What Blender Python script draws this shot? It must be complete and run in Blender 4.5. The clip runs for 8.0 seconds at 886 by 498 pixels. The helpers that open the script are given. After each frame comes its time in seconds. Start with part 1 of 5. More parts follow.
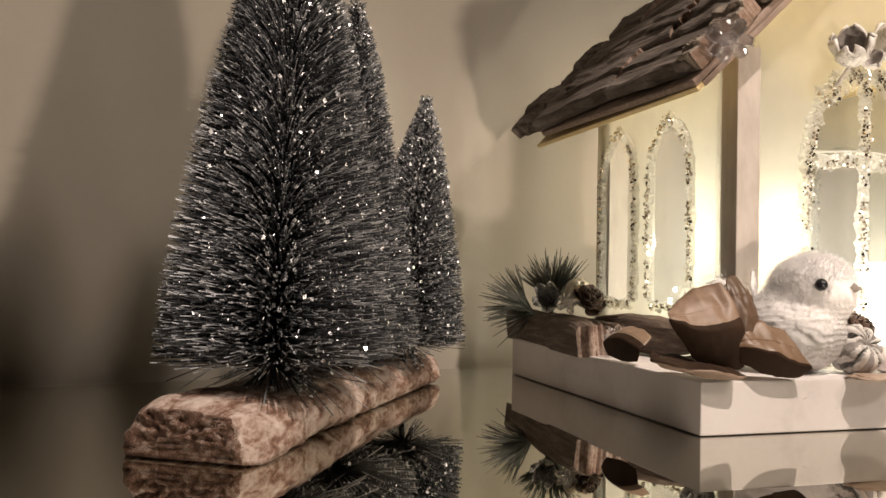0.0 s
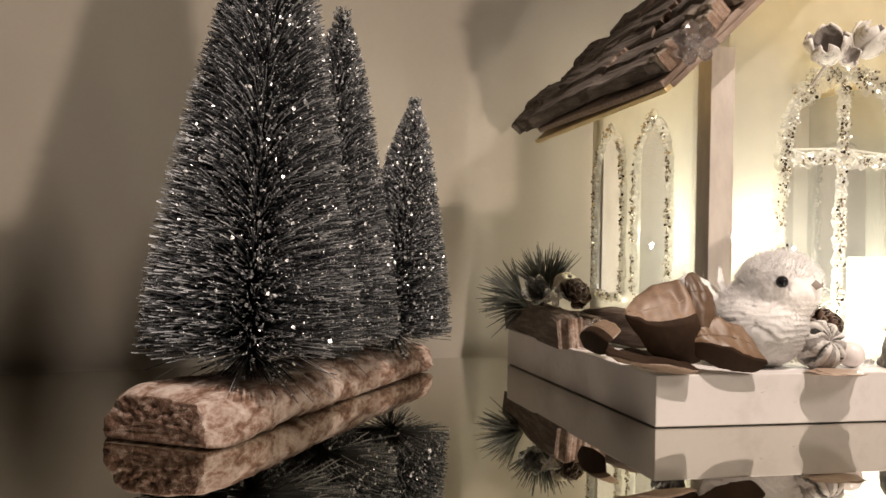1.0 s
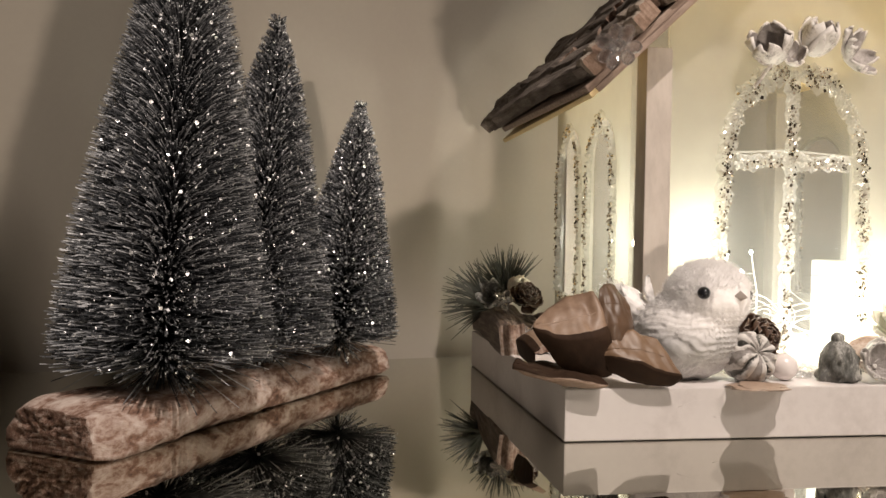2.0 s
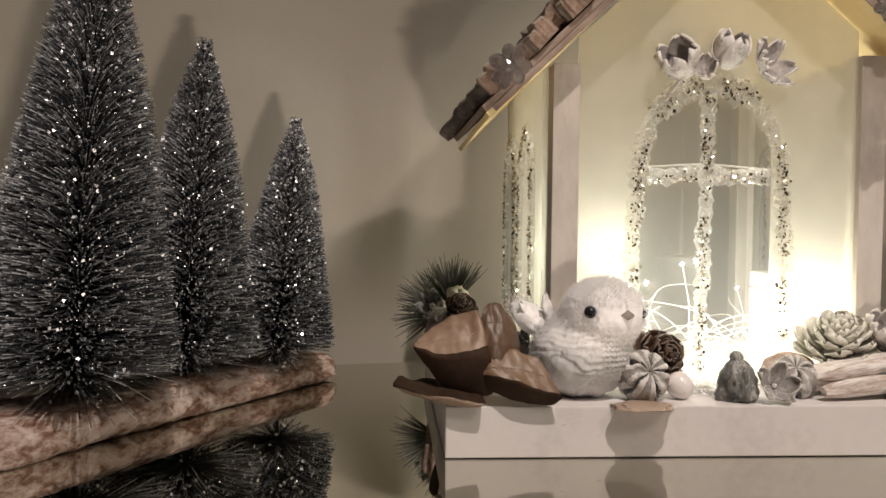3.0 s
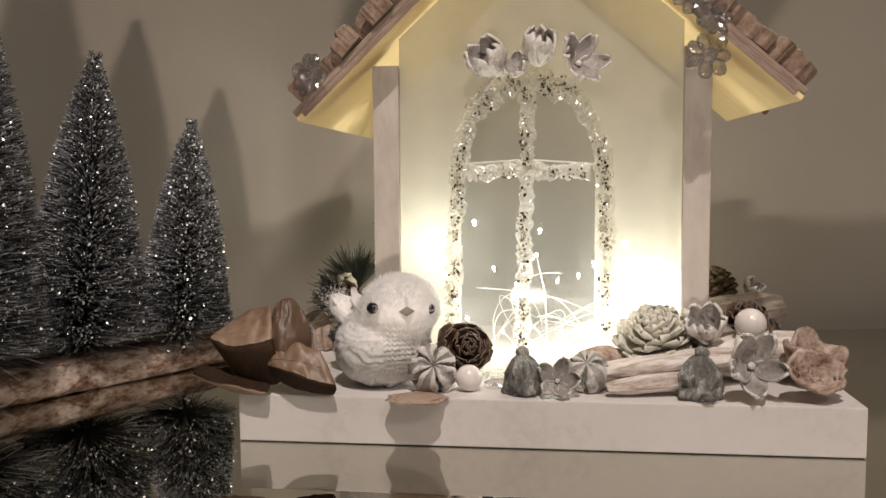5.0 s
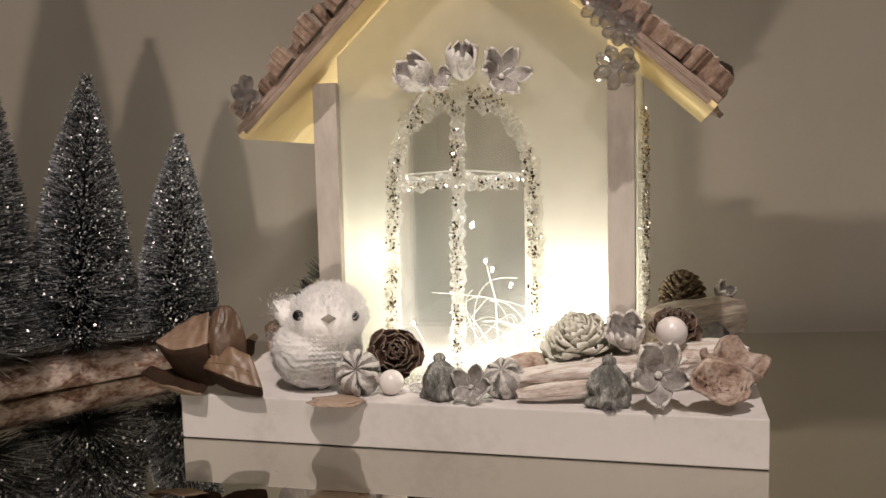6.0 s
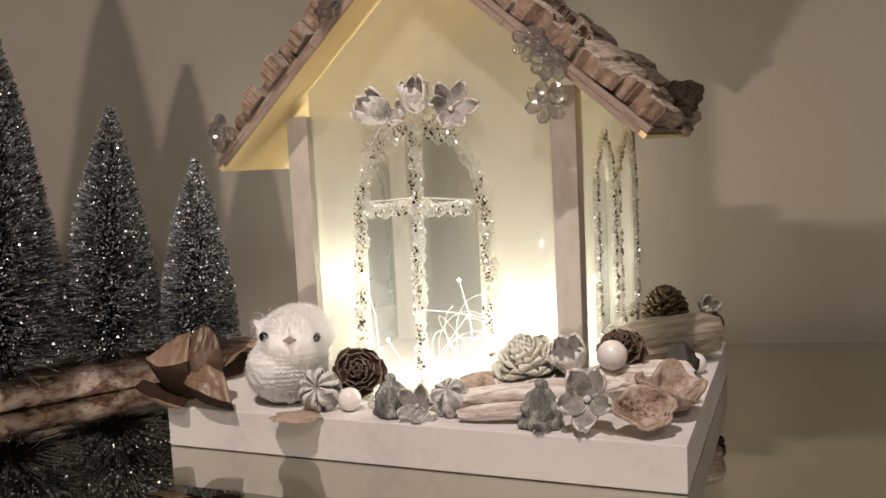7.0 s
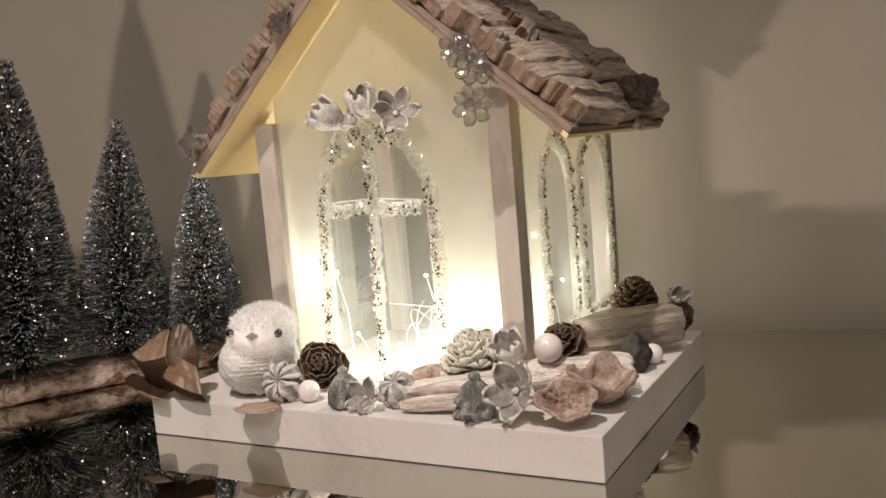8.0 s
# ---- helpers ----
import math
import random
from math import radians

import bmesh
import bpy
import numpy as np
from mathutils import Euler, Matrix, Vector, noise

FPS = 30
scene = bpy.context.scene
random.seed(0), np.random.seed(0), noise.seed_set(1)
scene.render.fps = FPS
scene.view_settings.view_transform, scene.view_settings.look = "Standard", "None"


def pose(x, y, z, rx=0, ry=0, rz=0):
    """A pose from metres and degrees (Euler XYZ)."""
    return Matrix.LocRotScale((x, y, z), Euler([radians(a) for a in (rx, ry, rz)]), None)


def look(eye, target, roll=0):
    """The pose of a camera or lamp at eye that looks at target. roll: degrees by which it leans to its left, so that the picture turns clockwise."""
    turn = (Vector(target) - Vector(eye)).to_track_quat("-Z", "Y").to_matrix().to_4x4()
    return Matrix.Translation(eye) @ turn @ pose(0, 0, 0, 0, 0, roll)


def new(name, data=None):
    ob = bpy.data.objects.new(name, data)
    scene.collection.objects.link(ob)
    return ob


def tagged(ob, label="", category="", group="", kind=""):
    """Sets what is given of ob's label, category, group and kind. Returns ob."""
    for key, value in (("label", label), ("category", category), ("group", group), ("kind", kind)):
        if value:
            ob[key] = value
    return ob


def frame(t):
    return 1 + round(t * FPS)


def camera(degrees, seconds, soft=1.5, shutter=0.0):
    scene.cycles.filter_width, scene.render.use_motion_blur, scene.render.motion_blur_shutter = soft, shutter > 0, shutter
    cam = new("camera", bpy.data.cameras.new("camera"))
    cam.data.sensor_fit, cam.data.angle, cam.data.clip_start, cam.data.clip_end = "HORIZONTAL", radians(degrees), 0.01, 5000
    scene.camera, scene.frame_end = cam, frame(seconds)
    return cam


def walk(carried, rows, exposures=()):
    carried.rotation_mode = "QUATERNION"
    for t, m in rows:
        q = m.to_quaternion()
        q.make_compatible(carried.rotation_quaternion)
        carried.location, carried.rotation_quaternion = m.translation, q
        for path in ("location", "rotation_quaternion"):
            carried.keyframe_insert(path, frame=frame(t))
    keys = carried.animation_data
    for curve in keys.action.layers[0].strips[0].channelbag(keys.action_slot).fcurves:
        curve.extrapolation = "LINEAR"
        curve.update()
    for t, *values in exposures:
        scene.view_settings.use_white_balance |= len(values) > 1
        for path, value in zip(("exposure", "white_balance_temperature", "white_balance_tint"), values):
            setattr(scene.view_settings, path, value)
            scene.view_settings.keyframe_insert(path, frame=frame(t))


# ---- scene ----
cam = camera(52.80, 8.0)
PATH = [
    (0.0, (-0.20747, -0.31863, 0.06810), (0.37227, 1.59518, 0.10349), 1.00),
    (0.5, (-0.19392, -0.33685, 0.06971), (0.32943, 1.59339, 0.08642), 1.14),
    (1.0, (-0.17530, -0.34807, 0.07439), (0.27941, 1.59955, 0.07252), 1.11),
    (1.5, (-0.14488, -0.35256, 0.08058), (0.24225, 1.60945, 0.05462), 0.99),
    (3.0, (-0.02548, -0.37635, 0.10452), (0.09987, 1.61812, 0.02484), 0.60),
    (3.5, (0.01786, -0.38340, 0.11111), (0.05360, 1.61362, 0.00812), 0.18),
    (4.0, (0.05805, -0.38695, 0.11763), (-0.00850, 1.60792, -0.00916), -0.11),
    (4.5, (0.09851, -0.39000, 0.12243), (-0.04898, 1.59938, -0.02112), -0.31),
    (5.0, (0.14424, -0.39454, 0.12481), (-0.09472, 1.58356, -0.04849), -0.42),
    (6.5, (0.28458, -0.39150, 0.14554), (-0.34530, 1.49565, -0.05920), -2.13),
    (7.0, (0.32840, -0.38729, 0.15570), (-0.42545, 1.45201, -0.06496), -2.84),
    (7.5, (0.36719, -0.37989, 0.15687), (-0.47610, 1.41787, -0.08165), -3.85),
    (8.0, (0.40908, -0.37113, 0.16041), (-0.54123, 1.37191, -0.08196), -4.83),
]
walk(cam, [(t, look(eye, target, roll)) for t, eye, target, roll in PATH],
     exposures=((0.0, 0.38, 7150, 12), (1.5, 0.26, 6950, 11), (3.0, -0.19, 6700, 10), (5.0, -0.32, 6700, 10), (6.5, -0.23, 6700, 11), (8.0, -0.09, 6750, 11)))

# ---- world, lamps, exposure ----
TAU = 2 * math.pi
WALL_TURN = 11.5
scene.view_settings.exposure = 0.0
world = bpy.data.worlds.new("room_air")
scene.world = world
world.use_nodes = True
world.node_tree.nodes["Background"].inputs[0].default_value = (1.0, 0.9, 0.78, 1)
world.node_tree.nodes["Background"].inputs[1].default_value = 0.008


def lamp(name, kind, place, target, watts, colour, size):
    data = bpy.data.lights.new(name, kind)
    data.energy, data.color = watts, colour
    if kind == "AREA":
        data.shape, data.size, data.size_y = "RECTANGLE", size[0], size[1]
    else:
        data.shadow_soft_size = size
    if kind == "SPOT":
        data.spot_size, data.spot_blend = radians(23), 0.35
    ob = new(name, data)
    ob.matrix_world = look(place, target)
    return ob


# the downlight in the ceiling
lamp("ceiling_downlight", "SPOT", (0.25, -0.90, 1.62), (0.06, -0.10, 0.0), 112.0, (1.0, 0.895, 0.835), 0.02)
# unseen lamp added below the table top, standing in for the downlight's mirror bounce
lamp("mirror_bounce_fill", "AREA", (0.115, -0.700, -0.046), (0.08, 0.26, 0.16), 2.3, (1.0, 0.865, 0.765), (0.040, 0.008))
# the wide ceiling lamp further back in the room
lamp("room_ceiling_lamp", "AREA", (1.35, -2.0, 1.95), (0.25, -0.7, 0.0), 20.5, (1.0, 0.885, 0.80), (0.45, 0.45))


# ---- materials ----
def material(name, base, rough=0.6, metal=0.0, spec=0.5):
    m = bpy.data.materials.new(name)
    m.use_nodes = True
    b = m.node_tree.nodes["Principled BSDF"]
    b.inputs["Base Color"].default_value = (*base, 1)
    b.inputs["Roughness"].default_value = rough
    b.inputs["Metallic"].default_value = metal
    b.inputs["Specular IOR Level"].default_value = spec
    return m


def node(m, kind, **values):
    n = m.node_tree.nodes.new(kind)
    for key, value in values.items():
        n.inputs[key].default_value = value
    return n


def link(m, a, b):
    m.node_tree.links.new(a, b)


def coords(m, stretch=(1, 1, 1)):
    """Object coordinates, shifted per object so that repeats differ."""
    c = node(m, "ShaderNodeTexCoord")
    info = node(m, "ShaderNodeObjectInfo")
    shift = node(m, "ShaderNodeVectorMath")
    shift.operation = "ADD"
    link(m, c.outputs["Object"], shift.inputs[0])
    link(m, info.outputs["Random"], shift.inputs[1])
    scale = node(m, "ShaderNodeMapping", Scale=stretch)
    link(m, shift.outputs[0], scale.inputs["Vector"])
    return scale.outputs[0]


def grained(name, tones, scale, rough=(0.5, 0.8), stretch=(1, 1, 1), bump=0.3, fine=6.0, depth=0.001, metal=0.0, stops=None, spec=0.5, distort=0.4):
    """A surface whose colour runs through the tones by noise at two scales, with relief and uneven gloss."""
    m = material(name, tones[0], metal=metal, spec=spec)
    b = m.node_tree.nodes["Principled BSDF"]
    v = coords(m, stretch)
    big = node(m, "ShaderNodeTexNoise", Scale=scale, Detail=5.0, Roughness=0.6, Distortion=distort)
    small = node(m, "ShaderNodeTexNoise", Scale=scale * fine, Detail=4.0, Roughness=0.65)
    link(m, v, big.inputs["Vector"])
    link(m, v, small.inputs["Vector"])
    mix = node(m, "ShaderNodeMix", Factor=0.35)
    link(m, big.outputs["Fac"], mix.inputs["A"])
    link(m, small.outputs["Fac"], mix.inputs["B"])
    ramp = node(m, "ShaderNodeValToRGB")
    stops = stops or [0.32 + 0.36 * n / max(1, len(tones) - 1) for n in range(len(tones))]
    while len(ramp.color_ramp.elements) < len(tones):
        ramp.color_ramp.elements.new(0.5)
    for e, p, c in zip(ramp.color_ramp.elements, stops, tones):
        e.position, e.color = p, (*c, 1)
    link(m, mix.outputs["Result"], ramp.inputs["Fac"])
    link(m, ramp.outputs["Color"], b.inputs["Base Color"])
    r = node(m, "ShaderNodeMapRange")
    r.inputs["To Min"].default_value, r.inputs["To Max"].default_value = rough
    link(m, small.outputs["Fac"], r.inputs["Value"])
    link(m, r.outputs[0], b.inputs["Roughness"])
    if bump:
        k = node(m, "ShaderNodeBump", Strength=bump, Distance=depth)
        link(m, mix.outputs["Result"], k.inputs["Height"])
        link(m, k.outputs[0], b.inputs["Normal"])
    return m


def frosted(name, tint, clear, gloss=0.25, gleam=0.05):
    """Milky acrylic: part of the light is scattered through, part passes straight."""
    m = bpy.data.materials.new(name)
    m.use_nodes = True
    t = m.node_tree
    t.nodes.remove(t.nodes["Principled BSDF"])
    out = t.nodes["Material Output"]
    trans = node(m, "ShaderNodeBsdfTranslucent", Color=(*tint, 1))
    diff = node(m, "ShaderNodeBsdfDiffuse", Color=(*tint, 1))
    thin = node(m, "ShaderNodeBsdfTransparent", Color=(*tint, 1))
    shine = node(m, "ShaderNodeBsdfGlossy", Roughness=gloss)
    noise_ = node(m, "ShaderNodeTexNoise", Scale=55.0, Detail=4.0)
    link(m, coords(m), noise_.inputs["Vector"])
    amount = node(m, "ShaderNodeMapRange")
    amount.inputs["To Min"].default_value, amount.inputs["To Max"].default_value = clear - 0.05, clear + 0.05
    link(m, noise_.outputs["Fac"], amount.inputs["Value"])
    a, b, c = (node(m, "ShaderNodeMixShader", Fac=f) for f in (0.30, clear, gleam))
    link(m, trans.outputs[0], a.inputs[1])
    link(m, diff.outputs[0], a.inputs[2])
    link(m, amount.outputs[0], b.inputs[0])
    link(m, a.outputs[0], b.inputs[1])
    link(m, thin.outputs[0], b.inputs[2])
    link(m, b.outputs[0], c.inputs[1])
    link(m, shine.outputs[0], c.inputs[2])
    link(m, c.outputs[0], out.inputs["Surface"])
    return m


def pane_glass(name):
    """A thin clear sheet: light passes straight, with a weak mirror image on it."""
    m = bpy.data.materials.new(name)
    m.use_nodes = True
    t = m.node_tree
    t.nodes.remove(t.nodes["Principled BSDF"])
    thin = node(m, "ShaderNodeBsdfTransparent", Color=(0.97, 0.97, 0.96, 1))
    shine = node(m, "ShaderNodeBsdfGlossy", Roughness=0.02)
    mix = node(m, "ShaderNodeMixShader", Fac=0.07)
    haze = node(m, "ShaderNodeBsdfTranslucent", Color=(0.9, 0.9, 0.88, 1))
    dull = node(m, "ShaderNodeMixShader", Fac=0.055)
    link(m, thin.outputs[0], dull.inputs[1])
    link(m, haze.outputs[0], dull.inputs[2])
    link(m, dull.outputs[0], mix.inputs[1])
    link(m, shine.outputs[0], mix.inputs[2])
    link(m, mix.outputs[0], t.nodes["Material Output"].inputs["Surface"])
    return m


def crystal(name):
    """Clear cut acrylic: partly bent light, partly straight, with bright facets."""
    m = bpy.data.materials.new(name)
    m.use_nodes = True
    t = m.node_tree
    t.nodes.remove(t.nodes["Principled BSDF"])
    bent = node(m, "ShaderNodeBsdfGlass", Color=(0.98, 0.97, 0.98, 1), Roughness=0.0, IOR=1.46)
    thin = node(m, "ShaderNodeBsdfTransparent", Color=(0.97, 0.96, 0.97, 1))
    milk = node(m, "ShaderNodeBsdfTranslucent", Color=(0.9, 0.88, 0.9, 1))
    shine = node(m, "ShaderNodeBsdfGlossy", Roughness=0.06)
    a, b, c = (node(m, "ShaderNodeMixShader", Fac=f) for f in (0.42, 0.07, 0.22))
    link(m, bent.outputs[0], a.inputs[1])
    link(m, thin.outputs[0], a.inputs[2])
    link(m, a.outputs[0], b.inputs[1])
    link(m, milk.outputs[0], b.inputs[2])
    link(m, b.outputs[0], c.inputs[1])
    link(m, shine.outputs[0], c.inputs[2])
    link(m, c.outputs[0], t.nodes["Material Output"].inputs["Surface"])
    return m


def glowing(name, colour, strength):
    m = material(name, colour)
    b = m.node_tree.nodes["Principled BSDF"]
    b.inputs["Emission Color"].default_value = (*colour, 1)
    b.inputs["Emission Strength"].default_value = strength
    return m


M_WALL = grained("wall_paint", [(0.50, 0.45, 0.385), (0.54, 0.49, 0.42)], 14, (0.75, 0.95), bump=0.12, depth=0.0004, fine=20)
# unseen walls and ceiling set near black, so less light bounces onto the board
M_ROOM = grained("bounce_limiting_paint", [(0.042, 0.038, 0.033), (0.052, 0.047, 0.041)], 3, (0.8, 0.95), bump=0)
M_FLOOR = grained("room_floor", [(0.16, 0.11, 0.07), (0.24, 0.17, 0.11)], 4, (0.4, 0.6), stretch=(1, 9, 1), bump=0.1)
M_MIRROR = grained("bronze_mirror_glass", [(0.60, 0.585, 0.52), (0.63, 0.615, 0.55)], 3, (0.0, 0.03), bump=0, metal=1.0)
M_CABINET = grained("dark_veneer", [(0.05, 0.035, 0.025), (0.09, 0.06, 0.04)], 5, (0.4, 0.6), stretch=(1, 1, 8), bump=0.1)
M_WHITE = grained("white_emulsion_on_board", [(0.56, 0.515, 0.50), (0.66, 0.615, 0.60), (0.69, 0.65, 0.63)], 22, (0.6, 0.85), bump=0.25, depth=0.0006, fine=9)
M_WOODWHITE = grained("whitewashed_post", [(0.33, 0.285, 0.25), (0.47, 0.42, 0.375), (0.56, 0.515, 0.47)], 26, (0.6, 0.85), stretch=(1, 1, 0.35), bump=0.2, depth=0.0005)
M_SOFFIT = grained("cream_roof_board", [(0.73, 0.56, 0.28), (0.82, 0.66, 0.37)], 18, (0.6, 0.85), stretch=(0.4, 4, 1), bump=0.2, depth=0.0005)
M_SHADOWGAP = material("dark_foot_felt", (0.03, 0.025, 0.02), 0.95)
M_FROST = frosted("milky_acrylic", (0.83, 0.815, 0.755), 0.55)
M_PANE = pane_glass("clear_acrylic")
M_BEAD = frosted("crushed_milky_resin", (0.95, 0.94, 0.91), 0.64, 0.10, 0.15)
M_FLAKE = grained("mirror_glitter", [(0.20, 0.15, 0.11), (0.85, 0.78, 0.69)], 900, (0.08, 0.25), bump=0, metal=1.0)
M_CRYSTAL = crystal("faceted_clear_crystal")
M_DRIFT = grained("driftwood", [(0.15, 0.10, 0.075), (0.42, 0.335, 0.275), (0.60, 0.52, 0.455)], 60, (0.7, 0.95), stretch=(6, 0.55, 6), bump=0.6, depth=0.0014, fine=5)
M_DRIFTLEFT = grained("darker_left_slope_driftwood", [(0.040, 0.031, 0.026), (0.12, 0.096, 0.080), (0.27, 0.232, 0.205)], 45, (0.7, 0.95), stretch=(5, 0.6, 5), bump=0.5, depth=0.0014, fine=6)
M_DRIFTEND = grained("driftwood_end_grain", [(0.10, 0.062, 0.045), (0.22, 0.145, 0.105), (0.34, 0.25, 0.20)], 150, (0.75, 0.95), bump=0.9, depth=0.0012, fine=4)
M_DRIFTGREY = grained("grey_brown_driftwood", [(0.13, 0.10, 0.078), (0.28, 0.23, 0.185), (0.44, 0.385, 0.33)], 55, (0.7, 0.95), stretch=(0.6, 6, 6), bump=0.8, depth=0.0014, fine=5)
M_DRIFTDARK = grained("dark_wet_driftwood", [(0.05, 0.034, 0.026), (0.12, 0.085, 0.066), (0.24, 0.185, 0.15)], 60, (0.6, 0.9), stretch=(0.6, 6, 6), bump=0.9, depth=0.0016, fine=5)
M_DRIFTEDGE = grained("brown_bark_edge", [(0.13, 0.088, 0.068), (0.26, 0.19, 0.15), (0.40, 0.315, 0.265)], 90, (0.75, 0.95), stretch=(0.5, 5, 5), bump=0.8, depth=0.0012)
M_BLOCKDARK = grained("dark_split_driftwood", [(0.038, 0.026, 0.020), (0.10, 0.070, 0.054), (0.26, 0.20, 0.165)], 60, (0.6, 0.9), stretch=(6, 0.6, 6), bump=0.9, depth=0.0016, fine=5)
M_DRIFTPALE = grained("pale_driftwood", [(0.24, 0.155, 0.115), (0.56, 0.465, 0.41), (0.80, 0.755, 0.72)], 38, (0.7, 0.95), stretch=(0.7, 5, 5), bump=0.7, depth=0.0014, fine=7, stops=[0.34, 0.45, 0.56], distort=1.0)
M_BARKEND = grained("crumbly_bark_end", [(0.050, 0.024, 0.016), (0.17, 0.090, 0.060), (0.44, 0.35, 0.30)], 260, (0.8, 0.98), bump=1.0, depth=0.002, stops=[0.36, 0.50, 0.66])
M_BARK = grained("painted_birch_bark", [(0.070, 0.034, 0.022), (0.20, 0.112, 0.078), (0.40, 0.31, 0.265), (0.56, 0.48, 0.43)], 110, (0.65, 0.9), stretch=(0.6, 1, 1), bump=0.9, depth=0.0018, stops=[0.34, 0.44, 0.54, 0.68], distort=0.8, fine=4)
M_BRISTLE = grained("dark_nylon_bristle", [(0.012, 0.014, 0.016), (0.028, 0.032, 0.036)], 40, (0.35, 0.6), bump=0)
M_TIP = grained("frosted_bristle_tip", [(0.055, 0.058, 0.064), (0.25, 0.26, 0.275)], 60, (0.3, 0.6), bump=0)
b_ = M_TIP.node_tree.nodes["Principled BSDF"]
geo_ = node(M_TIP, "ShaderNodeNewGeometry")
ramp_ = node(M_TIP, "ShaderNodeValToRGB")
for e, p, c in zip((ramp_.color_ramp.elements[0], ramp_.color_ramp.elements.new(0.55), ramp_.color_ramp.elements[-1]), (0.0, 0.55, 1.0), ((0.017, 0.019, 0.022), (0.048, 0.051, 0.057), (0.48, 0.49, 0.51))):
    e.position, e.color = p, (*c, 1)
link(M_TIP, geo_.outputs["Random Per Island"], ramp_.inputs["Fac"])
link(M_TIP, ramp_.outputs["Color"], b_.inputs["Base Color"])
M_SPARK = grained("silver_spark", [(0.90, 0.90, 0.92), (0.97, 0.97, 0.98)], 700, (0.26, 0.50), bump=0, metal=1.0)
M_WIRE = material("dark_twisted_wire", (0.06, 0.06, 0.06), 0.4, 0.8)
M_FLUFF = grained("white_fluff", [(0.74, 0.72, 0.71), (0.82, 0.80, 0.79)], 120, (0.9, 1.0), bump=0.6, depth=0.001, fine=4, spec=0.1)
M_KNIT = grained("white_knit_wool", [(0.66, 0.64, 0.63), (0.76, 0.74, 0.73)], 150, (0.9, 1.0), bump=0.5, depth=0.0008, spec=0.1)
M_EYE = material("black_glass_bead", (0.012, 0.012, 0.014), 0.08)
M_BEAK = grained("grey_felt", [(0.20, 0.17, 0.15), (0.30, 0.26, 0.23)], 200, (0.8, 0.95), bump=0.2)
M_LEAFIN = grained("dry_leaf_upper", [(0.020, 0.011, 0.007), (0.046, 0.026, 0.016)], 45, (0.6, 0.85), bump=0.5, depth=0.001, distort=1.0, spec=0.12)
M_LEAFOUT = grained("dry_leaf_under", [(0.155, 0.095, 0.062), (0.245, 0.166, 0.116), (0.34, 0.250, 0.186)], 22, (0.38, 0.58), bump=0.12, depth=0.0006, distort=0.6, fine=9)
M_CONEDARK = grained("dark_cone_scale", [(0.035, 0.018, 0.012), (0.10, 0.052, 0.032), (0.24, 0.17, 0.13)], 130, (0.5, 0.8), bump=0.4, stops=[0.35, 0.55, 0.72])
M_CONEBROWN = grained("brown_cone_scale", [(0.055, 0.034, 0.018), (0.14, 0.095, 0.05), (0.23, 0.17, 0.10)], 130, (0.5, 0.8), bump=0.4)
M_CONEWHITE = grained("whitewashed_cone_scale", [(0.44, 0.41, 0.34), (0.70, 0.68, 0.60), (0.80, 0.78, 0.72)], 130, (0.6, 0.85), bump=0.4)
M_PODWHITE = grained("whitewashed_seed_pod", [(0.13, 0.11, 0.095), (0.36, 0.33, 0.31), (0.66, 0.63, 0.60)], 110, (0.6, 0.9), bump=0.5, depth=0.0008, stops=[0.30, 0.40, 0.50])
M_CONEEDGE = grained("pale_cone_edge", [(0.12, 0.085, 0.065), (0.34, 0.29, 0.25)], 140, (0.6, 0.9), bump=0.3)
M_CREAMPETAL = grained("cream_woody_petal", [(0.24, 0.16, 0.10), (0.62, 0.54, 0.42), (0.78, 0.72, 0.61)], 90, (0.6, 0.85), bump=0.4, stops=[0.30, 0.42, 0.56])
M_PODMID = grained("grey_woody_petal", [(0.17, 0.15, 0.135), (0.40, 0.37, 0.35), (0.62, 0.59, 0.565)], 110, (0.6, 0.9), bump=0.5, depth=0.0008)
M_PODINNER = grained("grey_brown_pod_inside", [(0.14, 0.122, 0.112), (0.29, 0.265, 0.25), (0.46, 0.43, 0.41)], 120, (0.6, 0.9), bump=0.5, depth=0.0008)
M_LEAFWARM = grained("dry_leaf_warm", [(0.120, 0.068, 0.038), (0.180, 0.110, 0.066), (0.25, 0.165, 0.108)], 22, (0.36, 0.55), bump=0.12, depth=0.0006, distort=0.6, fine=9)
M_LEAFMID = grained("dry_leaf_brown", [(0.070, 0.040, 0.024), (0.125, 0.075, 0.046)], 20, (0.36, 0.55), bump=0.12, depth=0.0006, distort=0.6, fine=9)
M_PODGREY = grained("grey_green_seed_pod", [(0.060, 0.060, 0.054), (0.16, 0.158, 0.146), (0.52, 0.51, 0.48)], 150, (0.65, 0.9), stretch=(1, 1, 0.5), bump=0.8, depth=0.001, stops=[0.36, 0.5, 0.64])
M_PODDARK = grained("dark_woody_pod", [(0.014, 0.011, 0.010), (0.045, 0.036, 0.031)], 120, (0.5, 0.8), bump=0.6)
M_PEARL = grained("pearly_white_bead", [(0.80, 0.73, 0.71), (0.86, 0.80, 0.78)], 40, (0.18, 0.3), bump=0)
M_SHELL = grained("tan_bark_shell", [(0.15, 0.088, 0.062), (0.38, 0.275, 0.22), (0.58, 0.49, 0.43)], 90, (0.7, 0.95), bump=0.9, depth=0.0015, stops=[0.36, 0.5, 0.64])
M_MICA = grained("tan_glossy_flake", [(0.34, 0.23, 0.16), (0.56, 0.44, 0.36)], 70, (0.25, 0.5), bump=0.3)
